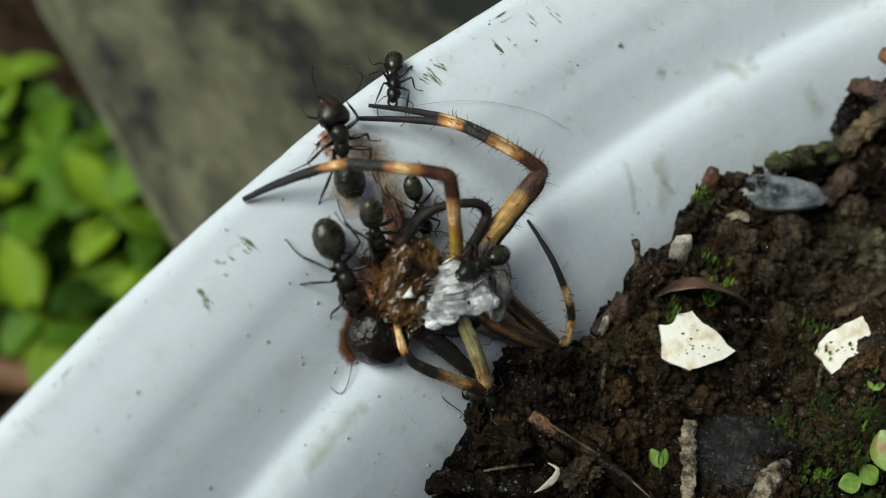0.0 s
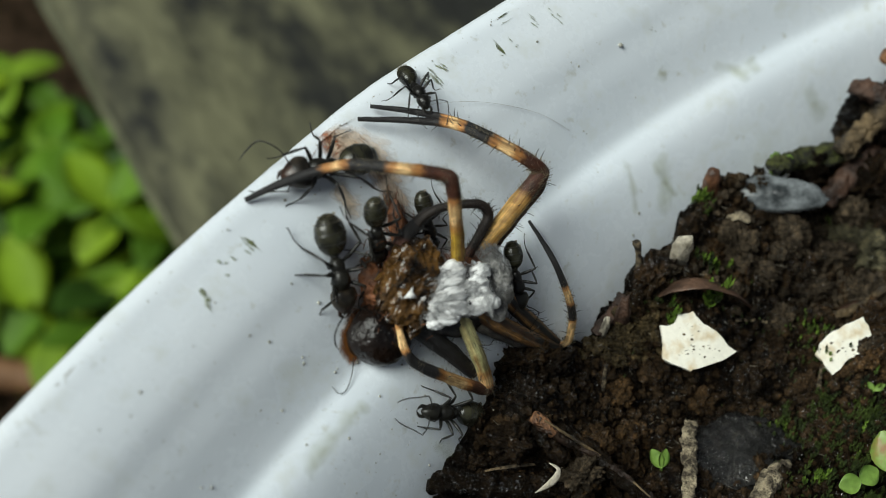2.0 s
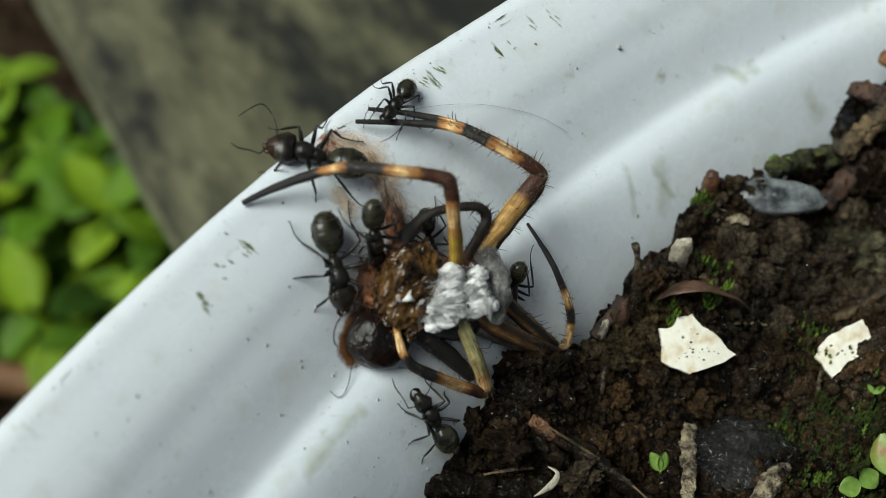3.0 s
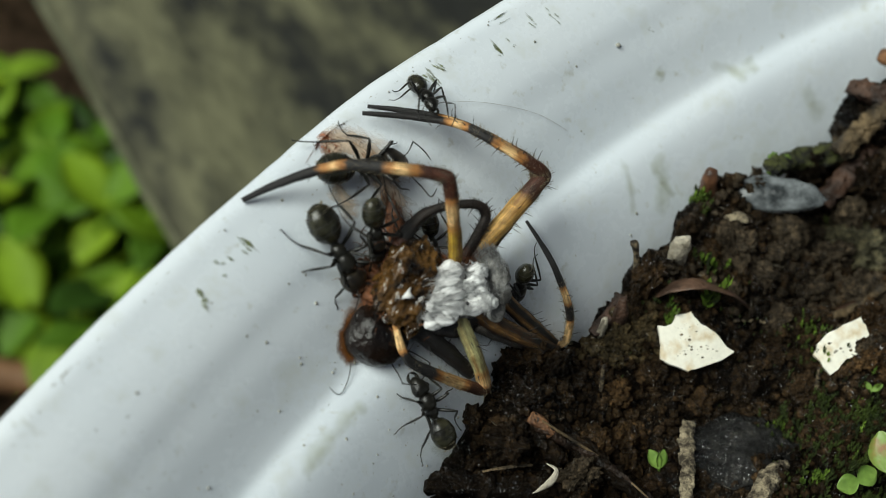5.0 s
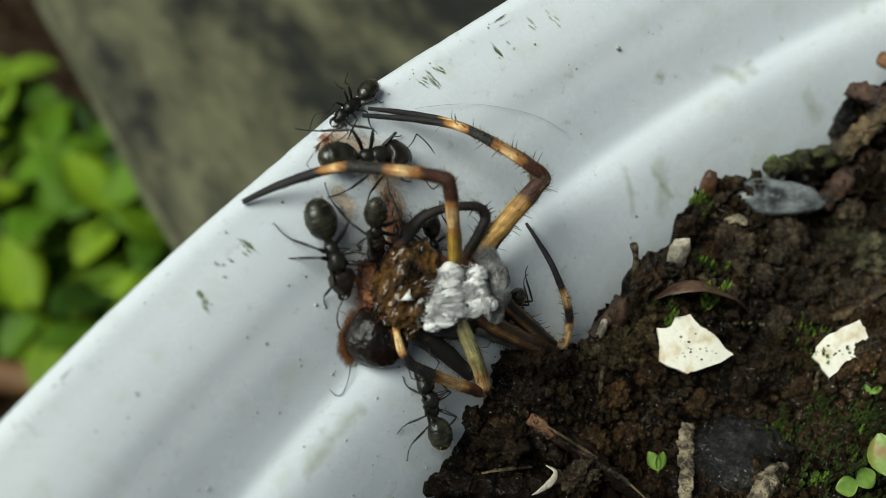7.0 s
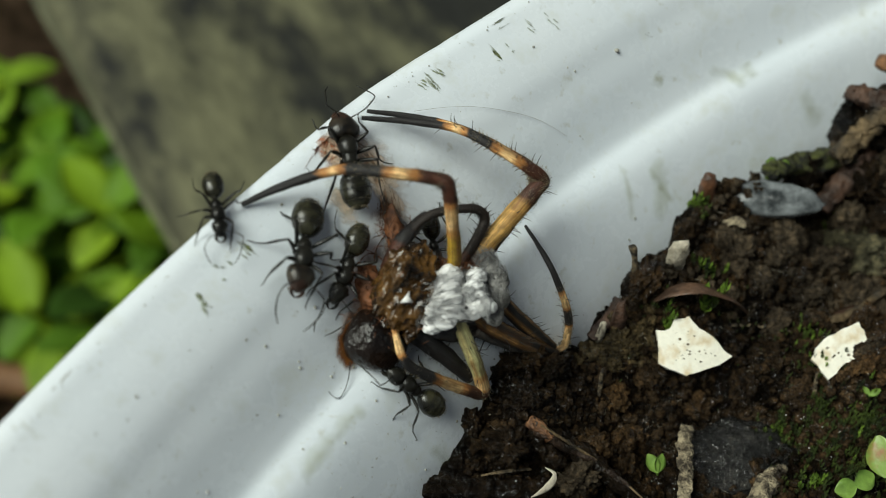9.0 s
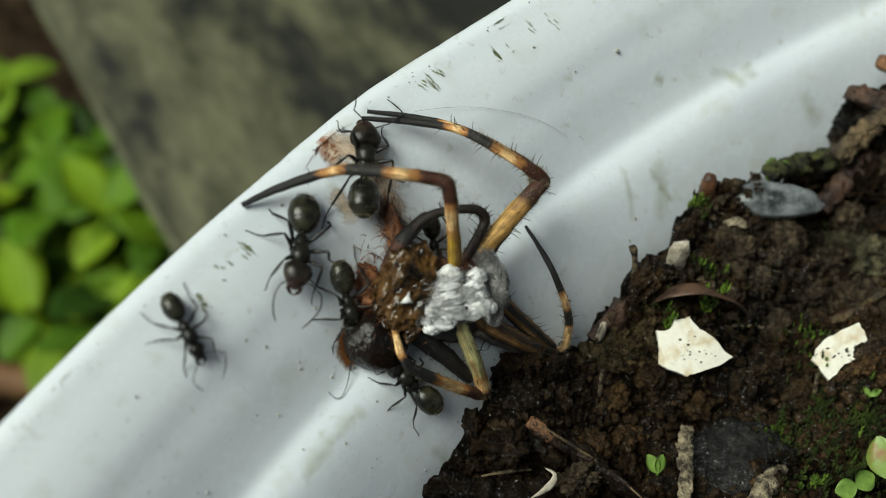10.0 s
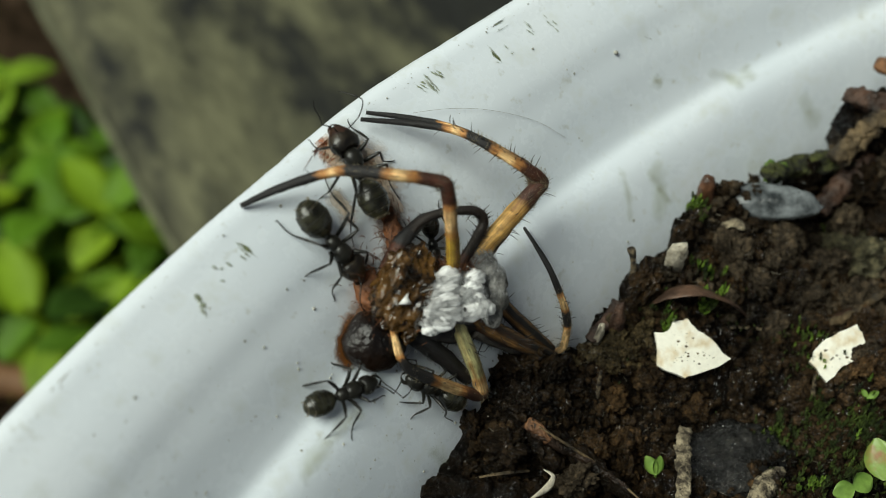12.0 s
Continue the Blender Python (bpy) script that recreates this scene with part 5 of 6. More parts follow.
    stick("stem_bit", [(13.72, -1.39, -0.44), (13.44, -1.32, 1.33), (13.17, -1.26, 2.28)], (0.25, 0.22, 0.3), WOOD_PALE, "tiny pale stem sticking out of the soil", seed=11)
    stick("straw", [(20.24, -3.20, -4.04), (22.53, -3.05, -4.25), (25.46, -3.64, -4.27)], (0.10, 0.17, 0.06), WOOD_PALE, "dry tan straw on the soil", flat=0.6, seed=12)
    stick("root", [(5.70, -13.56, -0.49), (6.90, -14.22, -1.26), (9.41, -14.50, -3.24), (12.75, -16.30, -5.07), (14.52, -17.67, -5.70)], (0.40, 0.36, 0.32, 0.34, 0.26), ROOT, "thin dark brown root lying on the soil", seed=13)
    stick("root", [(7.30, -13.85, -1.52), (9.06, -14.15, -3.13), (11.32, -15.36, -4.67), (13.08, -16.77, -5.10)], (0.5, 0.6, 0.6, 0.5), BARK_AND_SHADED_CLOD, "dark split root lying on the soil", seed=14)
    stick("root", [(5.83, -13.72, -1.05), (6.56, -14.64, -1.96), (7.93, -14.97, -3.52)], (0.5, 0.6, 0.5), BARK_AND_SHADED_CLOD, "dark split root lying on the soil", seed=15)
    stick("root_fibre", [(6.39, -13.93, -0.31), (7.81, -14.25, -1.41), (10.14, -14.69, -3.36), (12.02, -15.64, -4.54), (13.31, -17.15, -4.39)], (0.06, 0.10, 0.10, 0.09, 0.05), BARK_TAN, "pale split fibre along a dark root", "root", seed=24)
    stick("root", [(5.61, -13.58, -0.33), (6.27, -13.84, -0.73), (7.01, -14.29, -1.35)], (0.34, 0.46, 0.36), ROOT_TIP, "orange-brown broken tip of a root on the soil", seed=23)
    stick("bark_strip", [(16.84, -10.6, -5.5), (16.6, -12.2, -5.2), (16.30, -14.2, -5.1), (15.9, -16.9, -5.0)], (0.34, 0.52, 0.50, 0.44), STRIP, "rough pale bark strip lying on the soil", flat=0.5, seed=16)
    stick("bark_strip", [(23.07, -13.62, -6.21), (21.70, -15.28, -5.56), (20.41, -16.88, -6.05)], (0.4, 0.7, 0.6), STRIP, "weathered grey-tan bark bit on the soil", flat=0.7, seed=17)
    stick("charred_stick", [(-0.79, -17.20, -2.70), (0.21, -17.39, -2.07), (2.71, -17.30, -2.65), (6.44, -16.32, -4.27), (8.30, -16.29, -4.63)], (0.55, 0.75, 0.7, 0.8, 0.45), BARK_AND_SHADED_CLOD, "thick black rotting stick lying by the pot wall", seed=18)
    stick("straw", [(2.35, -16.78, -1.80), (4.14, -16.39, -1.84), (5.83, -15.70, -2.76)], (0.07, 0.13, 0.1), BARK_TAN, "dry straw on the rotting stick", flat=0.5, seed=19)
    stick("husk", [(6.70, -15.85, -2.3), (7.30, -16.2, -2.5), (7.05, -16.75, -2.7), (6.45, -17.3, -2.8), (5.76, -17.6, -3.0)], (0.04, 0.20, 0.26, 0.18, 0.03), WOOD_CHIP, "pale dry seed husk on the soil", flat=0.35, seed=20)
    stick("stem_bit", [(10.83, -9.45, -3.62), (10.75, -9.43, -1.74), (10.75, -9.43, -0.61)], (0.14, 0.14, 0.1), WOOD_PALE, "tiny pale stem sticking out of the soil", seed=21)
    stick("twig", [(10.43, -5.47, -2.57), (11.47, -4.46, -2.29), (12.75, -2.85, -1.79)], (0.4, 0.5, 0.5), BARK_RED, "reddish-brown twig against the pot wall", seed=22)
    plate("wood_chip", [(10.69, -5.42, -3.58), (10.66, -5.42, -2.51), (10.90, -5.47, -1.00), (11.24, -5.54, -0.64), (11.42, -5.58, -1.62), (11.13, -5.52, -3.31)], 0.3, WOOD_CHIP, "pale wood flake leaning on the pot wall", "twig", 31)
    plate("bark_flake", [(11.93, -4.93, -3.71), (11.76, -4.90, -1.38), (11.99, -4.95, 0.73), (12.48, -5.06, 1.00), (12.79, -5.14, -1.05), (12.59, -5.09, -3.36)], 0.4, BARK_RED, "red-brown bark flake standing by the pot wall", "bark", 32)
    stick("twig", [(28.39, -2.24, -4.65), (30.00, -1.54, -4.90), (31.34, -0.65, -4.84), (32.62, 0.28, -4.48)], (0.22, 0.36, 0.3, 0.25), BARK_TAN, "tan dry twig beside the eggshell", seed=33)
    stick("stem_bit", [(26.38, -7.85, -6.04), (26.16, -7.73, -4.66), (25.99, -7.64, -3.55)], (0.16, 0.15, 0.1), WOOD_PALE, "tiny pale stem sticking out of the moss", seed=34)
    # stones and clods
    lump_thing("stone", (24.3, 5.3, -0.75), (3.7, 1.4, 0.9), STONE, "smooth wet grey stone bedded in the soil", "stone", 3, rise=0.7, turn=(25, 0, -6), lump=0.15, ridge=0.0)
    lump_thing("stone", (20.15, -12.77, -6.17), (4.2, 2.8, 0.8), STONE_DARK, "flat dark glistening slate piece in the soil", "stone", 6, rise=0.15, turn=(8, 4, 20), lump=0.22, ridge=0.16, freq=2.2, sub=5)
    lump_thing("stone", (31.49, 4.73, -4.90), (3.6, 2.4, 1.5), STONE_OLIVE, "olive-grey mossy stone behind the eggshells", "stone", 8, rise=0.3, lump=0.35, ridge=0.35, freq=2.2, sub=5)
    # the r 1.3, 1.5, 1.3 dark-bark clods carry the spider's shadow as colour
    clods = [((29.22, -6.32, -4.08), 0.9, CRUMB_LIT), ((30.52, -4.34, -4.13), 1.2, CLOD_BROWN), ((28.11, -7.14, -4.14), 0.7, CRUMB_LIT), ((3.56, -10.01, -0.41), 1.0, CRUMB_LIT), ((4.84, -9.53, 0.37), 1.1, CRUMB_LIT), ((6.14, -9.19, 0.53), 1.0, CLOD_BROWN), ((14.47, -2.03, -0.60), 1.7, CLOD_BROWN), ((21.07, 1.60, -1.21), 1.9, CLOD_DRY), ((25.83, 3.77, -2.47), 1.7, CLOD_DRY), ((17.62, 1.96, 0.25), 1.1, CRUMB_LIT), ((13.36, -3.26, -2.24), 1.2, CRUMB_LIT),
             ((31.23, 0.16, -5.33), 1.8, CLOD_DRY), ((23.20, 0.56, -2.52), 1.5, CLOD_DRY), ((29.13, 3.22, -4.44), 1.8, CLOD_DRY), ((25.88, 5.84, -1.95), 1.2, CLOD_DRY), ((21.44, -0.37, -2.66), 1.0, CLOD_BROWN), ((19.37, 1.08, -1.23), 1.2, CLOD_BROWN), ((26.38, -2.47, -4.62), 1.0, CLOD_DRY), ((30.29, -5.63, -4.37), 1.6, CLOD_DRY), ((3.56, -9.53, -0.14), 1.3, BARK_AND_SHADED_CLOD), ((5.29, -11.78, 0.57), 1.5, BARK_AND_SHADED_CLOD), ((7.50, -9.28, -0.49), 1.3, BARK_AND_SHADED_CLOD),
             ((2.02, -13.61, -0.56), 1.1, BARK_AND_SHADED_CLOD), ((4.36, -14.72, -1.48), 1.9, BARK_AND_SHADED_CLOD), ((11.85, -9.05, -4.22), 1.5, CLOD_BROWN), ((14.38, -7.46, -4.50), 1.3, CRUMB_LIT), ((10.29, -13.05, -3.53), 1.3, CLOD_BROWN),
             ((9.08, -15.73, -4.74), 1.6, CLOD_BROWN), ((12.18, -12.45, -4.88), 1.4, CLOD_BROWN), ((12.52, -13.74, -5.64), 1.3, CLOD_BROWN), ((13.28, -11.53, -5.30), 1.1, CLOD_BROWN), ((27.13, 0.11, -3.93), 1.4, CLOD_DRY), ((24.11, -2.95, -3.97), 1.2, CLOD_DRY), ((25.61, -7.65, -5.62), 1.5, CRUMB_LIT),
             ((21.34, -7.44, -5.94), 1.6, CRUMB_LIT), ((18.04, -8.36, -5.98), 1.3, CLOD_BROWN), ((31.11, 11.07, -0.62), 1.6, BARK_AND_SHADED_CLOD), ((33.21, 9.43, -1.73), 1.7, BARK_AND_SHADED_CLOD), ((23.44, 8.80, -1.08), 1.1, CLOD_DRY),
             ((10.6, -6.35, -2.4), 1.1, CLOD_OLIVE), ((12.3, -5.6, -3.0), 1.4, CLOD_OLIVE), ((13.2, -6.3, -3.5), 1.0, CLOD_OLIVE), ((14.1, -4.6, -3.0), 1.0, CLOD_OLIVE), ((11.9, -7.0, -3.2), 0.9, CLOD_OLIVE), ((27.07, -10.34, -5.77), 1.2, CRUMB_LIT), ((14.19, -14.85, -6.31), 1.2, CLOD_BROWN)]
    for k, (p, r, mat) in enumerate(clods):
        lump_thing("soil_clod", p, (r, r * 0.8, r * 0.65), mat, "rough dark clod of earth on the soil", "clod", k * 1.3, rise=0.25, turn=(k * 17, k * 29, k * 41), lump=0.45, freq=1.9, ridge=0.25, sub=5, group="clods of earth")
    drng = random.Random(77)
    for k in range(46):
        x, y = drng.uniform(15.5, 33), drng.uniform(-2.5, 8)
        r = drng.uniform(0.35, 1.0)
        if math.hypot(x - POT_X, y - POT_Y) < wall_r(soil_base(x, y)) - r - 0.5:
            lump_thing("soil_clod", (x, y, 0), (r, r * 0.85, r * 0.7), CLOD_DRY, "dry grey-brown clod of earth on the soil", "clod", 60 + k * 1.7, rise=0.3, turn=(k * 31, k * 17, k * 47), lump=0.5, freq=2.0, ridge=0.35, sub=4, group="clods of earth")
    # dead leaf, moss and seedlings
    bm = bmesh.new()
    tube(bm, [(14.87, -3.25, -1.09), (15.90, -3.31, -0.06), (17.62, -3.31, 0.38), (19.81, -2.68, -1.18), (21.20, -2.44, -2.66), (22.15, -2.40, -3.82)], (0.3, 0.75, 0.9, 1.0, 0.7, 0.1), sides=12, n=6, wob=0.25, flat=0.16, seed=5)
    thing("dead_leaf", bm, LEAF_DEAD, "curled dark brown dead leaf on the soil", "leaf")
    bm = bmesh.new()
    leaf_mesh(bm, (28.64, -1.81, -4.95), Vector((1, 0.3, 0.1)), (0, -0.5, 0.8), 2.6, 1.0, 0.2, 0.4)
    thing("dead_leaf", bm, LEAF_DEAD, "small brown dead leaf on the soil", "leaf")
    for k, (p, n, s, h) in enumerate([((18.64, 3.79, 0.51), 9, 0.4, 1.1), ((18.60, -3.05, -3.04), 4, 0.22, 1.9), ((15.79, -3.89, -2.59), 6, 0.45, 1.1), ((18.91, -0.88, -1.38), 7, 0.55, 1.1), ((30.37, 6.58, -4.92), 6, 0.4, 1.1),
                                      ((26.66, -6.32, -4.77), 14, 0.7, 0.9), ((23.34, -10.85, -6.04), 9, 0.7, 1.0), ((25.26, -14.35, -6.44), 16, 0.8, 1.3), ((27.67, -12.40, -6.06), 22, 1.6, 0.7), ((29.53, -10.44, -5.60), 14, 1.0, 0.7),
                                      ((26.00, -5.00, -4.22), 12, 0.6, 0.8), ((14.16, -3.59, -2.59), 4, 0.3, 0.8), ((24.96, -7.98, -6.56), 14, 1.0, 0.6), ((27.07, -8.47, -5.81), 14, 1.0, 0.6), ((24.92, -3.58, -4.48), 16, 1.2, 0.5), ((23.03, -3.44, -5.02), 14, 1.0, 0.4),
                                      ((27.66, -14.44, -5.54), 46, 2.2, 0.55), ((26.50, -11.53, -6.03), 34, 2.0, 0.5), ((29.31, -11.96, -6.06), 36, 1.6, 0.55), ((24.05, -15.69, -5.57), 26, 1.4, 0.6), ((24.21, -4.42, -4.70), 22, 1.6, 0.4),
                                      ((25.76, -6.46, -5.27), 20, 1.4, 0.45), ((22.02, -10.91, -6.31), 10, 1.2, 0.45), ((18.25, -1.83, -1.80), 16, 1.0, 0.5), ((12.80, -5.71, -2.91), 24, 1.0, 0.35), ((19.33, -6.26, -4.85), 20, 1.4, 0.3)]):
        moss_tuft(p, n, s, h, 70 + k)
    mrng = random.Random(91)
    for k in range(34):
        x, y = mrng.uniform(22.5, 32), mrng.uniform(-17.5, -8.5)
        moss_tuft((x, y, 0), mrng.randrange(12, 26), mrng.uniform(0.35, 0.8), mrng.uniform(0.5, 1.0), 300 + k)
    for k, (p, n, sp, h) in enumerate([((18.63, -2.99, -2.92), 5, 0.14, 2.3), ((15.68, -4.13, -2.53), 6, 0.35, 1.2), ((19.33, -0.43, -1.82), 7, 0.5, 1.2), ((18.49, 3.72, 0.34), 7, 0.35, 1.1), ((24.58, -15.14, -5.80), 7, 0.5, 1.2), ((23.61, -10.04, -6.61), 5, 0.5, 0.9), ((26.52, -4.23, -4.95), 14, 0.6, 0.8), ((26.53, -6.35, -4.72), 8, 0.4, 0.9), ((29.32, -12.23, -6.35), 8, 0.7, 0.8), ((30.37, 6.68, -4.83), 5, 0.4, 1.0), ((29.31, -8.37, -5.24), 6, 0.6, 0.7)]):
        moss_tuft(p, n, sp, h, 170 + k, MOSS_BRIGHT)
    seedling((14.40, -14.20, -5.67), [((-0.45, 0.6, 0.6), (0.3, -0.8, 0.6), 1.35, 0.95), ((0.3, 0.7, 0.5), (0.2, -0.8, 0.6), 1.25, 0.85)], SPROUT, "pale green seedling with folded seed leaves in the soil")
    seedling((26.83, -16.09, -5.45), [((-1, -0.35, 0.1), (0, -0.5, 0.9), 1.5, 1.35), ((1, 0.55, 0.1), (0, -0.5, 0.9), 1.6, 1.4)], SPROUT, "light green seedling with two round seed leaves", 2.0)
    seedling((29.73, -8.40, -5.34), [((-0.5, 0.6, 0.5), (0, -0.5, 0.9), 0.7, 0.45), ((0.9, 0.3, 0.4), (0, -0.5, 0.9), 0.9, 0.5)], SPROUT, "tiny green seedling in the moss", 0.7)
    seedling((29.84, -14.58, -6.03), [((-0.3, 0.8, 0.6), (-0.5, -0.6, 0.7), 2.8, 2.3), ((0.6, -0.3, 0.6), (-0.3, -0.6, 0.7), 2.4, 2.0)], SPROUT_RED, "seedling with reddish-edged green leaves", 1.4)
    seedling((11.5, -6.45, -2.1), [((-0.6, 0.1, 0.4), (0, -0.5, 0.9), 0.7, 0.5), ((0.8, 0.2, 0.3), (0, -0.5, 0.9), 0.7, 0.5)], SPROUT, "tiny green seedling by the pot wall", 0.5)


build_litter()


# ---- ants ----
def build_ant(s, head_mat, label, seed, big=1.0, fat=1.0):
    """A worker ant; s is the distance between the centres of its head and gaster, which it carries along x."""
    rng = random.Random(seed)
    ant = empty_thing("ant", label, "ant", "ants at the spider")

    def p(x, y, z):
        return (x * s, y * s, z * s)

    def tp(m, pts, radii, sides=8, n=4, flat=1.0):
        tube(m, [p(*q) for q in pts], [r * s for r in radii], sides=sides, n=n, flat=flat)

    broad = 0.215 if big > 1.05 else 0.18
    # head: broad and notched behind, narrowing to the jaws
    bm = bmesh.new()
    vs = ball(bm, p(0.5, 0, 0.25), p(0.235 * big, broad * big, 0.15 * big), sub=4)
    for v in vs:
        x = (v.co.x / s - 0.5) / (0.235 * big)
        y = v.co.y / (s * broad * big)
        v.co.y *= 1.0 - 0.34 * max(x, 0) + 0.10 * max(-x, 0)
        if x < -0.5:
            v.co.x += s * 0.235 * big * ((-x - 0.5) * 0.62 + 0.10 * math.exp(-(y / 0.3) ** 2))
        v.co.z -= 0.05 * s * max(x, 0)
    for fc in bm.faces:
        fc.material_index = 1 if fc.calc_center_median().x > 0.63 * s else 0
    head = part("head", bm, [head_mat, ANT_FACE if head_mat is ANT_HEAD else head_mat], ant)
    for e in (-1, 1):
        bm = bmesh.new()
        ball(bm, p(0.49, broad * 0.83 * e * big, 0.315), p(0.040, 0.026, 0.042), sub=2)
        part("eye", bm, ANT_EYE, head)
        bm = bmesh.new()
        tp(bm, [(0.64, 0.085 * e, 0.20), (0.74, 0.10 * e, 0.17), (0.80, 0.05 * e, 0.15), (0.83, 0.0, 0.145)], (0.042, 0.036, 0.022, 0.006), 7, 3, 0.7)
        part("mandible", bm, ANT_FACE if head_mat is ANT_HEAD else head_mat, head)
        bm = bmesh.new()
        k1, k2 = rng.uniform(-0.08, 0.12), rng.uniform(-0.12, 0.12)
        tp(bm, [(0.62, 0.06 * e, 0.31), (0.72, (0.20 + k1) * e, 0.41), (0.84, (0.36 + k1) * e, 0.42)], (0.011, 0.010, 0.013), 6)
        tp(bm, [(0.84, (0.36 + k1) * e, 0.42), (1.00, (0.39 + k1 + k2) * e, 0.32), (1.18, (0.32 + k1 + k2) * e, 0.16), (1.30, (0.22 + k1 + k2) * e, 0.06)], (0.010, 0.011, 0.012, 0.007), 6)
        part("antenna", bm, ANT_DARK, head, "elbowed antenna")
    # thorax: broad shoulders, a waist and a sloping rear
    bm = bmesh.new()
    tp(bm, [(0.37, 0, 0.225), (0.31, 0, 0.25), (0.22, 0, 0.275), (0.12, 0, 0.285), (0.05, 0, 0.27), (-0.03, 0, 0.265), (-0.10, 0, 0.235), (-0.15, 0, 0.20)],
       (0.06, 0.125, 0.165, 0.150, 0.120, 0.125, 0.112, 0.06), 14, 5, 0.95)
    part("thorax", bm, ANT_BODY, ant)
    bm = bmesh.new()
    ball(bm, p(-0.19, 0, 0.245), p(0.030, 0.062, 0.095), sub=3)
    tp(bm, [(-0.12, 0, 0.19), (-0.19, 0, 0.175), (-0.27, 0, 0.21)], (0.03, 0.032, 0.045), 8)
    part("petiole", bm, ANT_DARK, ant)
    # gaster: overlapping plates
    gl, gw, gh = 0.36 * (0.4 + 0.6 * fat), 0.285 * fat, 0.245 * fat
    mid = -0.22 - gl * 0.92
    bm = bmesh.new()
    vs = ball(bm, p(mid, 0, 0.27), p(gl, gw, gh), sub=5)
    for v in vs:
        x = (v.co.x / s - mid) / gl
        k = (0.92 - x) * 2.05
        step = 0.045 * (k % 1.0) if -0.93 < x < 0.92 else 0
        f = 0.965 + step - 0.10 * max(0, -x - 0.3) ** 2
        v.co.y *= f
        v.co.z = 0.27 * s + (v.co.z - 0.27 * s) * f
    for fc in bm.faces:
        x = (fc.calc_center_median().x / s - mid) / gl
        fc.material_index = 1 if -0.93 < x < 0.80 and ((0.92 - x) * 2.05) % 1.0 < 0.10 else 0
    gaster = part("gaster", bm, [ANT_GASTER, ANT_DARK], ant, "banded grey-black gaster")
    bm = bmesh.new()
    for k in range(100):
        back = rng.choice((-0.53, -0.85, -0.85))
        a = rng.uniform(-0.4, math.pi + 0.4)
        w = math.sqrt(1 - back * back) * 0.99
        n = Vector((back * 0.9, math.cos(a) * w, math.sin(a) * w))
        q = Vector(p(mid + back * gl, math.cos(a) * w * gw, 0.27 + math.sin(a) * w * gh))
        d = (n * 0.6 + Vector((-0.8, rng.gauss(0, 0.2), rng.gauss(0, 0.2)))).normalized()
        tube(bm, [tuple(q), tuple(q + d * s * rng.uniform(0.025, 0.055))], (0.007, 0.003), sides=3, n=1)
    part("bristles", bm, HAIR, gaster, "short golden bristles")
    plan = [((0.22, 0.10, 0.19), (0.38, 0.32, 0.44), (0.57, 0.37, 0.11), (0.66, 0.38, 0.02), (0.77, 0.39, 0.01)),
            ((0.08, 0.11, 0.18), (0.10, 0.38, 0.48), (-0.03, 0.56, 0.12), (-0.06, 0.68, 0.02), (-0.09, 0.81, 0.01)),
            ((-0.04, 0.10, 0.18), (-0.24, 0.36, 0.52), (-0.52, 0.48, 0.14), (-0.68, 0.53, 0.03), (-0.88, 0.57, 0.01))]
    legs = []
    for e in (1, -1):
        for k, pts in enumerate(plan):
            bm = bmesh.new()
            j1, j2 = rng.uniform(-0.10, 0.10), rng.uniform(-0.12, 0.12)
            q = [Vector((a[0] + (j1 if i == 1 else j1 + j2 if i > 1 else 0), a[1] * e, a[2])) for i, a in enumerate(pts)]
            o = q[0].copy()
            q = [v - o for v in q]
            up = Vector((0, 0, 0.03))
            tp(bm, [q[0], q[0].lerp(q[1], 0.15) + up * 0.3, q[0].lerp(q[1], 0.5) + up, q[1]], (0.045, 0.030, 0.036, 0.019), 8, 3)
            tp(bm, [q[1], q[1].lerp(q[2], 0.5) + up * 0.4, q[2]], (0.015, 0.024, 0.017), 7, 3)
            tp(bm, [q[2], q[3], q[4], q[4] + Vector((0.02, 0.03 * e, -0.01))], (0.013, 0.010, 0.009, 0.004), 6, 2)
            for i in range(5):
                c = q[1].lerp(q[2], 0.3 + 0.14 * i)
                tp(bm, [c, c + Vector((rng.gauss(0, 0.02), 0.045 * e, -0.03))], (0.004, 0.001), 3, 1)
            leg = part("leg", bm, ANT_DARK, ant, m=Matrix.Translation(o * s * MM))
            legs.append((leg, o * s, e, k))
    return ant, legs


ant_rim, legs_rim = build_ant(2.6, ANT_BODY, "small black ant walking along the pot rim and wall", 1, 0.95, 0.84)
ant_red, legs_red = build_ant(3.8, ANT_HEAD, "large black ant with a reddish head at the rim stain", 2, 1.22, 0.9)
ant_big, legs_big = build_ant(3.7, ANT_HEAD, "large grey-black ant on the white wall beside the abdomen", 3, 1.1, 0.95)
ant_mid, legs_mid = build_ant(3.3, ANT_BODY, "black ant feeding at the abdomen, later leaving down the wall", 4, 1.0, 0.82)
ant_back, legs_back = build_ant(2.6, ANT_BODY, "black ant half hidden behind the folded spider legs", 5, 1.0, 0.85)
ant_top, legs_top = build_ant(2.9, ANT_BODY, "glossy black ant climbing over the silver carapace", 6, 1.15, 0.8)
ant_low, legs_low = build_ant(3.2, ANT_BODY, "black ant on the wall where it meets the soil", 7, 1.0, 0.9)


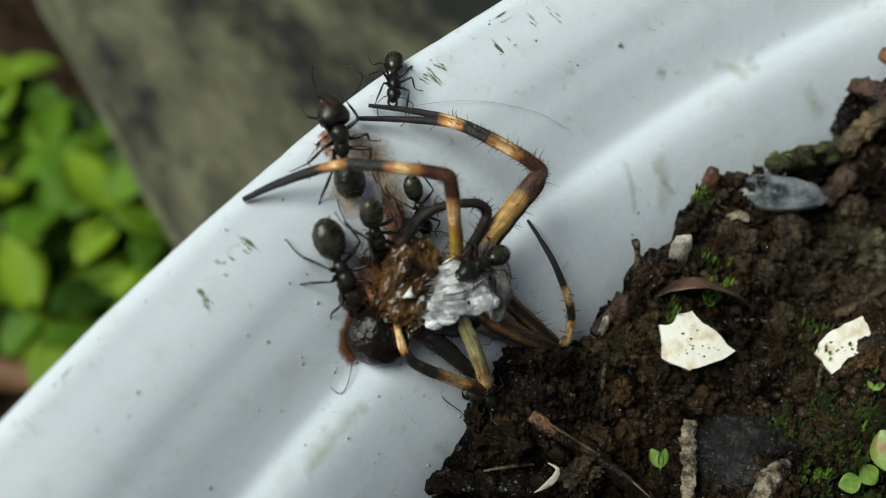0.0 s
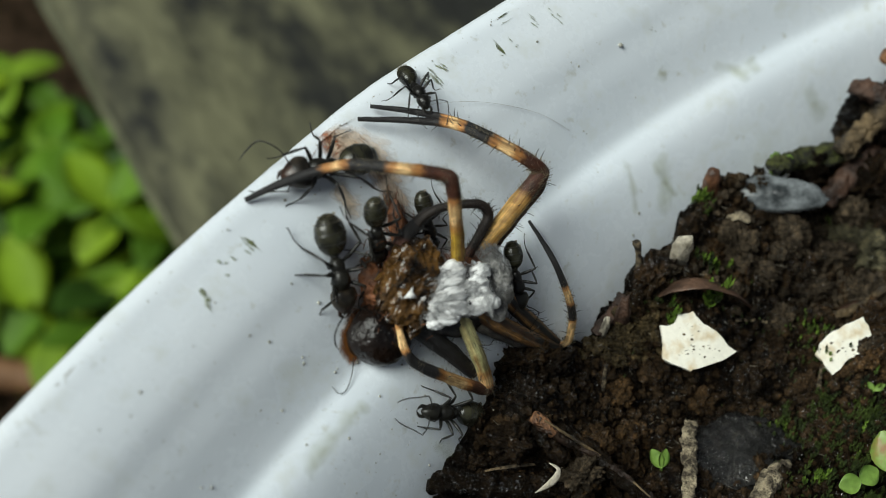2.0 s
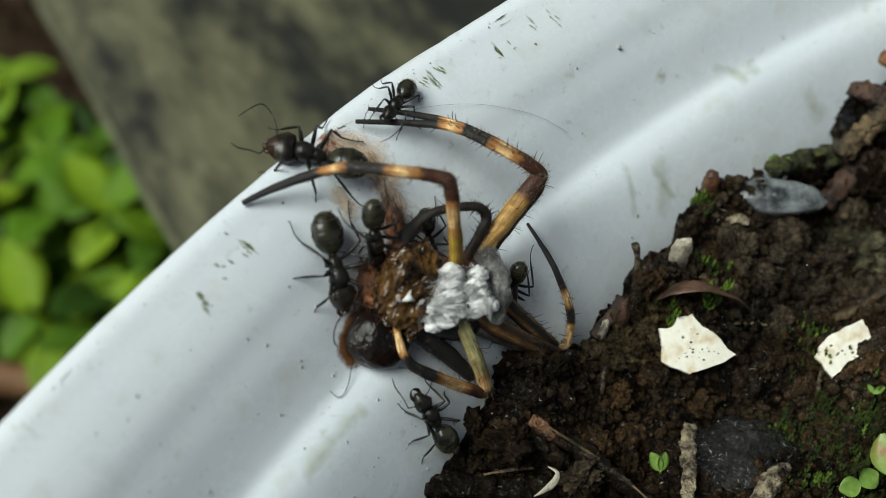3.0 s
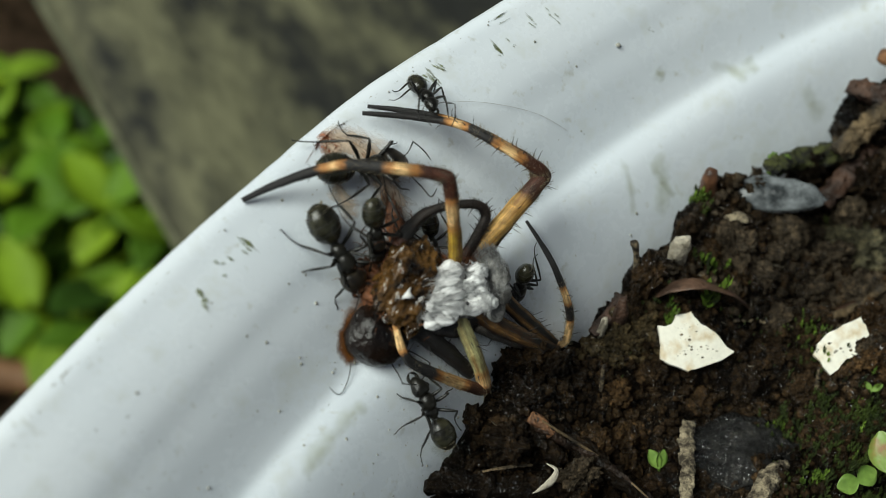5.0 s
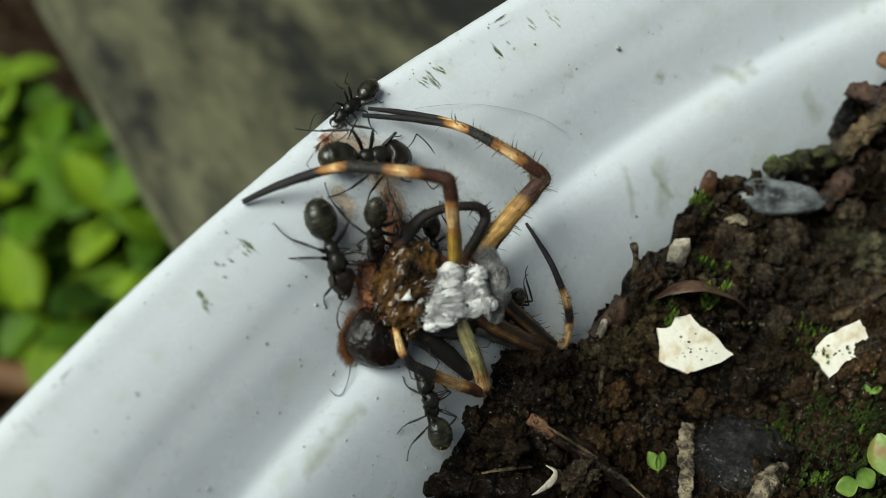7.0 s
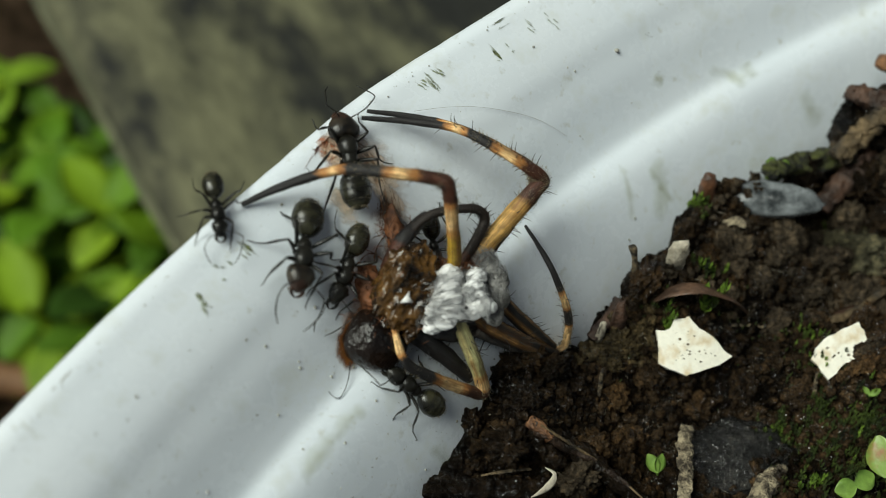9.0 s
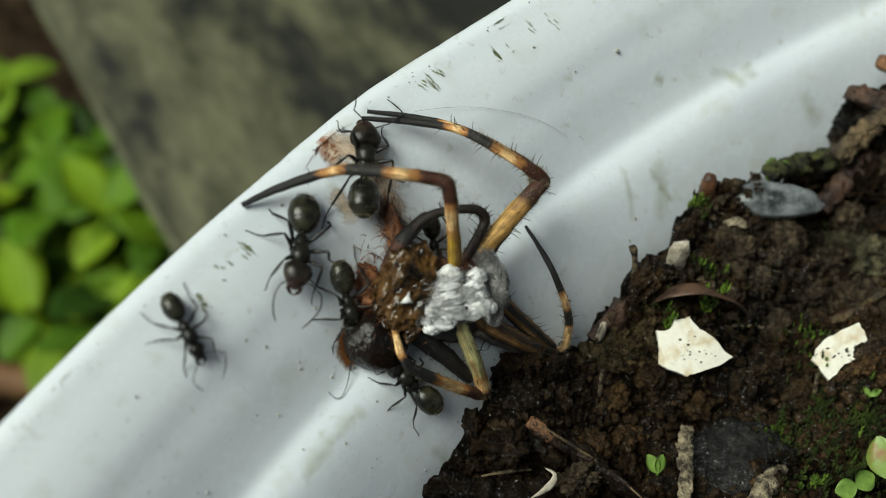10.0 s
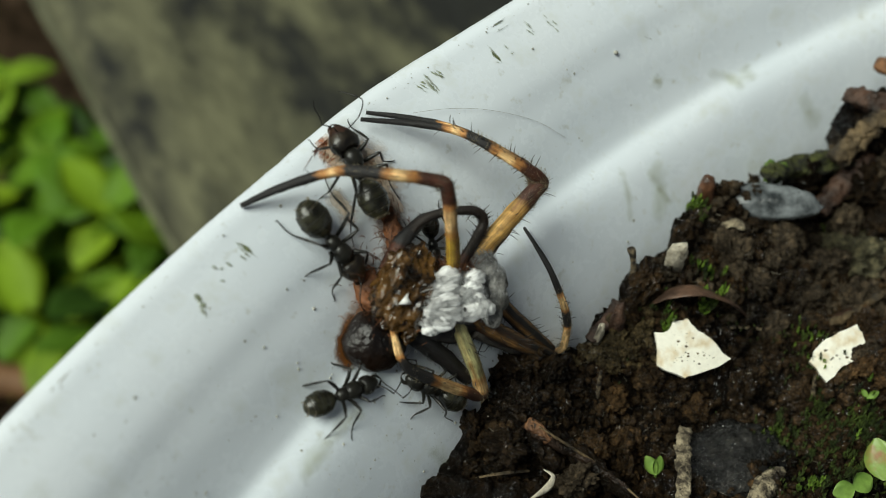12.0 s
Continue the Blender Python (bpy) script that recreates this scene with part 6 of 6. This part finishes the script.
# ---- what moves ----
def swing(legs, spans, size):
    """Walking legs: each tripod swings to and fro in the given stretches of time."""
    for leg, o, e, k in legs:
        rows = [(0.0, 0.0)]
        for a, b, rate in spans:
            n = max(2, round((b - a) / 0.1))
            for i in range(n + 1):
                t = a + (b - a) * i / n
                if t > rows[-1][0] + 0.02 and t < 11.98:
                    ph = 2 * math.pi * rate * t + (math.pi if (k + (e > 0)) % 2 else 0)
                    rows.append((t, size * math.sin(ph) * min(1, i, n - i)))
        rows.append((12.0, rows[-1][1]))
        walk(leg, [(t, Matrix.Translation(o * MM) @ pose(0, 0, 0, 0, 0, a * e)) for t, a in rows])


def motions():
    walk(ant_rim, [
        (0.00, at(-3.29, 1.62, 14.05, -21.2, 5.1, -89.3)),
        (0.50, at(-2.83, 1.41, 13.89, -17.6, 0.5, -78.0)),
        (1.00, at(-2.66, 1.44, 13.67, -14.9, 1.6, -74.9)),
        (1.50, at(-2.32, 1.62, 13.55, -8.4, 11.2, -61.3)),
        (2.00, at(-1.92, 0.95, 13.71, -12.4, -2.9, -65.4)),
        (2.50, at(-2.56, 0.58, 13.87, -21.6, -0.3, -90.0)),
        (3.00, at(-3.05, 0.07, 13.84, -26.5, -8.9, -111.4)),
        (4.80, at(-1.30, 0.34, 13.77, -18.5, -14.5, -68.8)),
        (5.10, at(-1.23, 0.41, 13.64, -18.7, -13.5, -68.9)),
        (5.50, at(-1.90, 0.36, 13.86, -28.6, -14.4, -90.0)),
        (5.70, at(-2.88, 0.57, 14.02, -31.2, -17.5, -107.3)),
        (6.00, at(-4.15, 1.35, 13.90, -26.4, -0.2, -129.1)),
        (6.30, at(-5.37, 0.46, 13.89, -25.2, -0.1, -118.7)),
        (6.50, at(-5.37, 0.02, 14.11, -25.2, 9.4, -125.6)),
        (7.20, at(-5.99, -0.21, 13.88, -24.9, -0.2, -125.4)),
        (7.60, at(-7.54, -2.30, 13.91, -25.9, 0.1, -124.4)),
        (8.20, at(-10.60, -4.79, 13.91, -25.4, -0.1, -134.2)),
        (8.80, at(-12.85, -7.45, 13.93, -26.2, -0.2, -135.3)),
        (9.00, at(-12.95, -8.85, 14.27, -15.1, 17.0, -76.8)),
        (9.20, at(-14.20, -9.14, 13.92, -24.0, -0.1, -105.9)),
        (9.40, at(-16.51, -12.62, 13.93, -21.7, -0.2, -88.4)),
        (9.60, at(-16.36, -13.50, 13.93, -22.2, -0.4, -90.4)),
        (9.80, at(-15.64, -14.64, 13.59, -17.5, 13.9, -72.9)),
        (10.00, at(-14.15, -16.00, 12.50, -11.2, 35.5, -52.8)),
        (10.20, at(-11.83, -19.29, 9.37, -16.4, 32.2, -52.8)),
        (10.30, at(-11.54, -20.74, 7.61, -26.2, 31.8, -64.9)),
        (10.40, at(-10.69, -22.34, 5.41, -19.7, 29.7, -62.7)),
        (10.70, at(-8.50, -26.25, 1.84, -29.4, 24.9, -61.0)),
        (12.00, at(-6.60, -27.94, -2.95, -14.9, 21.4, -58.6)),
    ])
    walk(ant_red, [
        (0.00, at(-6.50, -3.79, 13.96, 16.7, -45.0, 108.7)),
        (0.30, at(-6.79, -3.94, 13.88, 9.5, -42.9, 122.3)),
        (0.60, at(-7.11, -4.47, 13.35, -2.0, -34.6, 144.1)),
        (0.90, at(-7.11, -4.55, 13.06, -10.2, -25.9, 159.6)),
        (1.50, at(-7.11, -4.97, 13.04, -17.5, -26.5, 176.4)),
        (2.00, at(-7.29, -5.05, 13.23, -30.4, -12.8, -150.0)),
        (2.50, at(-7.59, -4.77, 13.39, -24.5, -15.2, -159.3)),
        (2.80, at(-7.77, -4.27, 13.39, -18.8, -14.4, -178.2)),
        (3.20, at(-7.69, -4.13, 13.32, -13.5, -15.9, 168.4)),
        (4.00, at(-6.22, -3.56, 13.14, 18.8, -23.6, 102.7)),
        (4.80, at(-4.97, -3.82, 12.55, 35.6, -8.5, 61.8)),
        (5.10, at(-5.06, -4.21, 12.36, 28.7, 25.7, 11.5)),
        (5.50, at(-4.85, -4.06, 12.25, 25.8, 30.0, 3.9)),
        (6.00, at(-4.77, -3.84, 12.35, 29.7, 24.7, 13.7)),
        (6.50, at(-4.75, -3.53, 12.50, 30.0, 22.6, 15.8)),
        (7.20, at(-4.94, -3.36, 12.73, 32.7, 14.7, 28.0)),
        (8.00, at(-5.26, -3.19, 12.98, 32.4, -8.9, 64.2)),
        (8.80, at(-5.98, -3.74, 12.99, 16.5, -27.5, 105.8)),
        (9.00, at(-5.89, -3.70, 12.98, 17.2, -27.0, 102.9)),
        (9.50, at(-5.46, -3.72, 12.77, 24.2, -26.6, 95.7)),
        (10.00, at(-5.07, -3.84, 12.51, 27.9, -25.0, 88.9)),
        (10.50, at(-4.85, -3.80, 12.41, 30.0, -22.9, 84.2)),
        (11.00, at(-4.89, -3.77, 12.44, 29.3, -23.6, 85.9)),
        (11.50, at(-5.14, -3.84, 12.53, 25.5, -27.4, 95.0)),
        (12.00, at(-5.40, -4.03, 12.53, 9.6, -35.4, 123.6)),
    ])
    walk(ant_big, [
        (0.00, at(-6.57, -9.85, 9.83, -14.7, 51.7, -57.1)),
        (1.50, at(-6.69, -9.85, 9.96, -19.8, 49.9, -63.9)),
        (2.50, at(-6.95, -9.94, 10.18, -28.4, 45.1, -76.3)),
        (3.20, at(-6.77, -9.52, 10.29, -21.3, 47.7, -66.7)),
        (4.80, at(-6.58, -9.06, 10.41, -6.1, 50.4, -46.4)),
        (5.50, at(-6.57, -9.02, 10.43, -4.4, 50.2, -44.1)),
        (6.50, at(-6.56, -8.96, 10.45, -3.1, 50.3, -42.5)),
        (7.00, at(-6.98, -9.10, 10.77, -17.4, 46.1, -62.0)),
        (7.20, at(-6.90, -8.91, 10.82, -9.9, 47.6, -51.7)),
        (8.80, at(-8.37, -9.54, 11.64, -31.3, 11.1, -86.0)),
        (9.00, at(-8.43, -9.82, 11.66, -34.2, 10.6, -92.5)),
        (9.20, at(-9.38, -9.35, 12.33, -37.0, -4.0, -121.6)),
        (9.40, at(-10.04, -9.28, 12.82, -32.4, -27.2, -151.3)),
        (9.50, at(-10.03, -9.26, 12.79, -30.4, -23.7, -157.6)),
        (9.70, at(-10.03, -9.37, 12.64, -29.7, -20.6, -158.7)),
        (10.00, at(-8.60, -9.63, 11.80, -32.0, 12.6, -92.0)),
        (10.20, at(-8.18, -9.20, 11.59, -24.1, 19.8, -73.7)),
        (10.50, at(-7.63, -9.07, 11.18, -13.2, 35.2, -57.1)),
        (10.80, at(-7.75, -8.37, 11.39, 0.4, 53.2, -38.1)),
        (11.00, at(-7.36, -7.67, 11.91, 10.3, 39.8, -22.9)),
        (11.50, at(-6.64, -7.93, 11.19, 11.0, 45.3, -23.0)),
        (12.00, at(-6.73, -8.44, 10.92, 6.1, 47.2, -30.1)),
    ])
    walk(ant_mid, [
        (0.00, at(-4.65, -7.88, 11.29, -2.3, 81.5, -41.9)),
        (1.50, at(-4.63, -7.86, 11.32, -27.9, 82.4, -69.8)),
        (2.50, at(-4.63, -7.82, 11.35, -41.6, 81.2, -85.1)),
        (5.50, at(-4.53, -7.81, 11.25, -27.8, 82.0, -69.8)),
        (7.20, at(-4.53, -7.65, 11.45, -64.4, 83.4, -108.2)),
        (8.20, at(-4.88, -7.83, 10.79, -47.7, 50.2, -103.7)),
        (8.80, at(-5.71, -8.60, 10.08, -46.8, 27.4, -105.3)),
        (9.00, at(-6.05, -9.25, 9.90, -49.4, 24.1, -109.1)),
        (9.20, at(-6.31, -10.55, 9.08, -44.9, 36.6, -97.1)),
        (9.50, at(-6.13, -10.69, 8.73, -33.2, 48.0, -79.5)),
        (10.00, at(-6.04, -10.92, 8.43, -26.8, 51.2, -71.0)),
        (10.40, at(-6.33, -11.74, 8.03, -31.5, 49.0, -76.7)),
        (10.50, at(-6.29, -12.33, 7.47, -35.2, 45.9, -82.3)),
        (10.60, at(-6.53, -12.90, 7.25, -38.3, 43.7, -86.5)),
        (10.80, at(-5.78, -14.77, 5.57, -20.9, 34.9, -67.4)),
        (11.00, at(-5.31, -15.33, 4.77, -10.8, 35.8, -50.0)),
        (11.20, at(-4.71, -15.10, 5.04, -1.4, 24.7, -38.4)),
        (11.50, at(-5.21, -14.78, 5.04, 24.6, 29.2, -2.7)),
        (11.80, at(-5.60, -15.19, 5.10, 34.1, 20.6, 17.5)),
        (12.00, at(-5.97, -15.26, 5.16, 33.2, 12.2, 34.0)),
    ])
    walk(ant_back, [
        (0.00, at(-1.85, -4.64, 9.47, -16.0, 52.4, -60.7)),
        (0.90, at(-1.62, -4.67, 9.21, -21.4, 51.5, -67.5)),
        (1.50, at(-1.52, -4.74, 9.02, -19.9, 52.8, -65.4)),
        (2.50, at(-1.32, -5.50, 8.09, -26.8, 51.4, -73.8)),
        (5.00, at(-0.98, -5.79, 7.41, -28.9, 50.6, -76.4)),
        (12.00, at(-0.84, -5.49, 7.55, -28.5, 51.3, -75.9)),
    ])
    walk(ant_top, [
        (0.00, at(2.03, -8.67, 8.51, -29.9, -21.6, -131.9)),
        (0.50, at(2.49, -8.64, 8.24, -30.2, -26.7, -121.4)),
        (1.00, at(3.27, -8.71, 7.55, -28.9, -13.0, -102.9)),
        (1.50, at(4.08, -6.87, 5.56, -25.1, 49.0, -79.6)),
        (2.00, at(4.14, -6.64, 5.11, -25.8, 44.4, -78.5)),
        (2.50, at(4.01, -6.31, 4.71, -60.8, 71.5, -116.9)),
        (3.00, at(4.03, -6.15, 4.37, -92.0, 77.3, -145.3)),
        (5.00, at(4.55, -5.97, 4.34, -193.9, 78.2, -238.0)),
        (5.50, at(4.36, -6.02, 4.17, 131.4, 79.0, 90.0)),
        (6.00, at(4.28, -5.54, 4.46, 115.5, 72.5, 78.4)),
        (6.50, at(4.31, -6.00, 4.18, 162.5, 75.8, -240.3)),
        (7.00, at(4.05, -6.77, 3.28, 156.6, 73.8, -244.2)),
        (8.00, at(3.00, -8.00, 3.60, -15.0, 48.0, -63.7)),
        (8.80, at(2.05, -7.67, 4.24, -11.7, 41.5, -58.9)),
        (12.00, at(2.07, -7.59, 4.26, -11.7, 41.1, -59.0)),
    ])
    walk(ant_low, [
        (0.00, at(2.84, -11.75, -1.15, -48.9, -42.2, -165.1)),
        (0.50, at(1.55, -12.70, -0.07, -50.9, -32.6, -161.6)),
        (0.80, at(0.34, -13.33, 0.41, -56.9, -33.4, -148.4)),
        (1.20, at(0.53, -13.34, 0.12, -59.0, -30.0, -145.5)),
        (1.60, at(0.49, -13.23, 0.28, -54.9, -38.5, -152.6)),
        (2.00, at(-0.15, -13.77, 0.64, -53.9, -37.9, -152.4)),
        (2.50, at(-0.28, -14.37, 0.13, -61.9, -11.1, -134.0)),
        (2.75, at(-0.44, -14.15, 0.61, -50.8, -43.0, -157.1)),
        (3.00, at(-1.08, -14.44, 1.18, -7.7, -61.0, 150.9)),
        (3.20, at(-1.04, -14.51, 1.88, 15.1, -44.4, 125.0)),
        (4.80, at(-1.26, -14.49, 2.15, 10.2, -45.9, 130.5)),
        (5.50, at(-0.70, -14.87, 0.81, 25.9, -46.6, 113.5)),
        (6.00, at(-0.85, -15.09, 1.46, 25.6, -35.0, 115.1)),
        (6.50, at(-0.91, -14.82, 2.03, 26.3, -30.4, 114.4)),
        (7.20, at(-1.20, -14.01, 1.83, 18.7, -58.4, 120.3)),
        (8.80, at(-2.14, -13.58, 3.40, -22.6, -50.4, 171.6)),
        (9.50, at(-2.22, -13.66, 3.39, -19.7, -51.3, 167.9)),
        (10.20, at(-2.38, -13.29, 3.66, -12.2, -47.0, 160.2)),
        (10.50, at(-2.51, -13.34, 3.76, -14.2, -45.3, 163.4)),
        (10.80, at(-1.65, -13.91, 3.24, -21.4, -37.4, 168.5)),
        (11.00, at(-1.61, -13.65, 2.71, -38.9, -46.4, -169.1)),
        (11.20, at(-1.22, -13.26, 2.63, -46.5, -39.9, -159.0)),
        (11.50, at(-1.35, -13.63, 2.90, -46.3, -27.9, -159.3)),
        (12.00, at(-0.85, -12.89, 2.51, -39.4, -47.2, -169.5)),
    ])
    # the ants tug the long leg a little to one side
    o = Matrix.Translation(bent_base * MM)
    tug = o @ Matrix.Rotation(radians(2.9), 4, Vector((0, 0.643, -0.766))) @ o.inverted()
    walk(bent_leg, [(0.0, Matrix()), (3.4, Matrix()), (4.7, tug), (12.0, tug)])
    swing(legs_rim, [(0.3, 3.2, 1.2), (5.0, 10.8, 2.7)], 16)
    swing(legs_red, [(0.2, 3.2, 1.5), (3.6, 5.6, 1.8), (7.0, 9.0, 1.2), (9.4, 12.0, 0.8)], 13)
    swing(legs_big, [(2.0, 3.2, 0.8), (6.6, 12.0, 1.7)], 13)
    swing(legs_mid, [(7.2, 12.0, 1.9)], 14)
    swing(legs_back, [(0.2, 3.0, 1.0)], 10)
    swing(legs_top, [(0.2, 8.8, 1.5)], 14)
    swing(legs_low, [(0.2, 3.4, 1.7), (5.0, 12.0, 0.9)], 13)


motions()
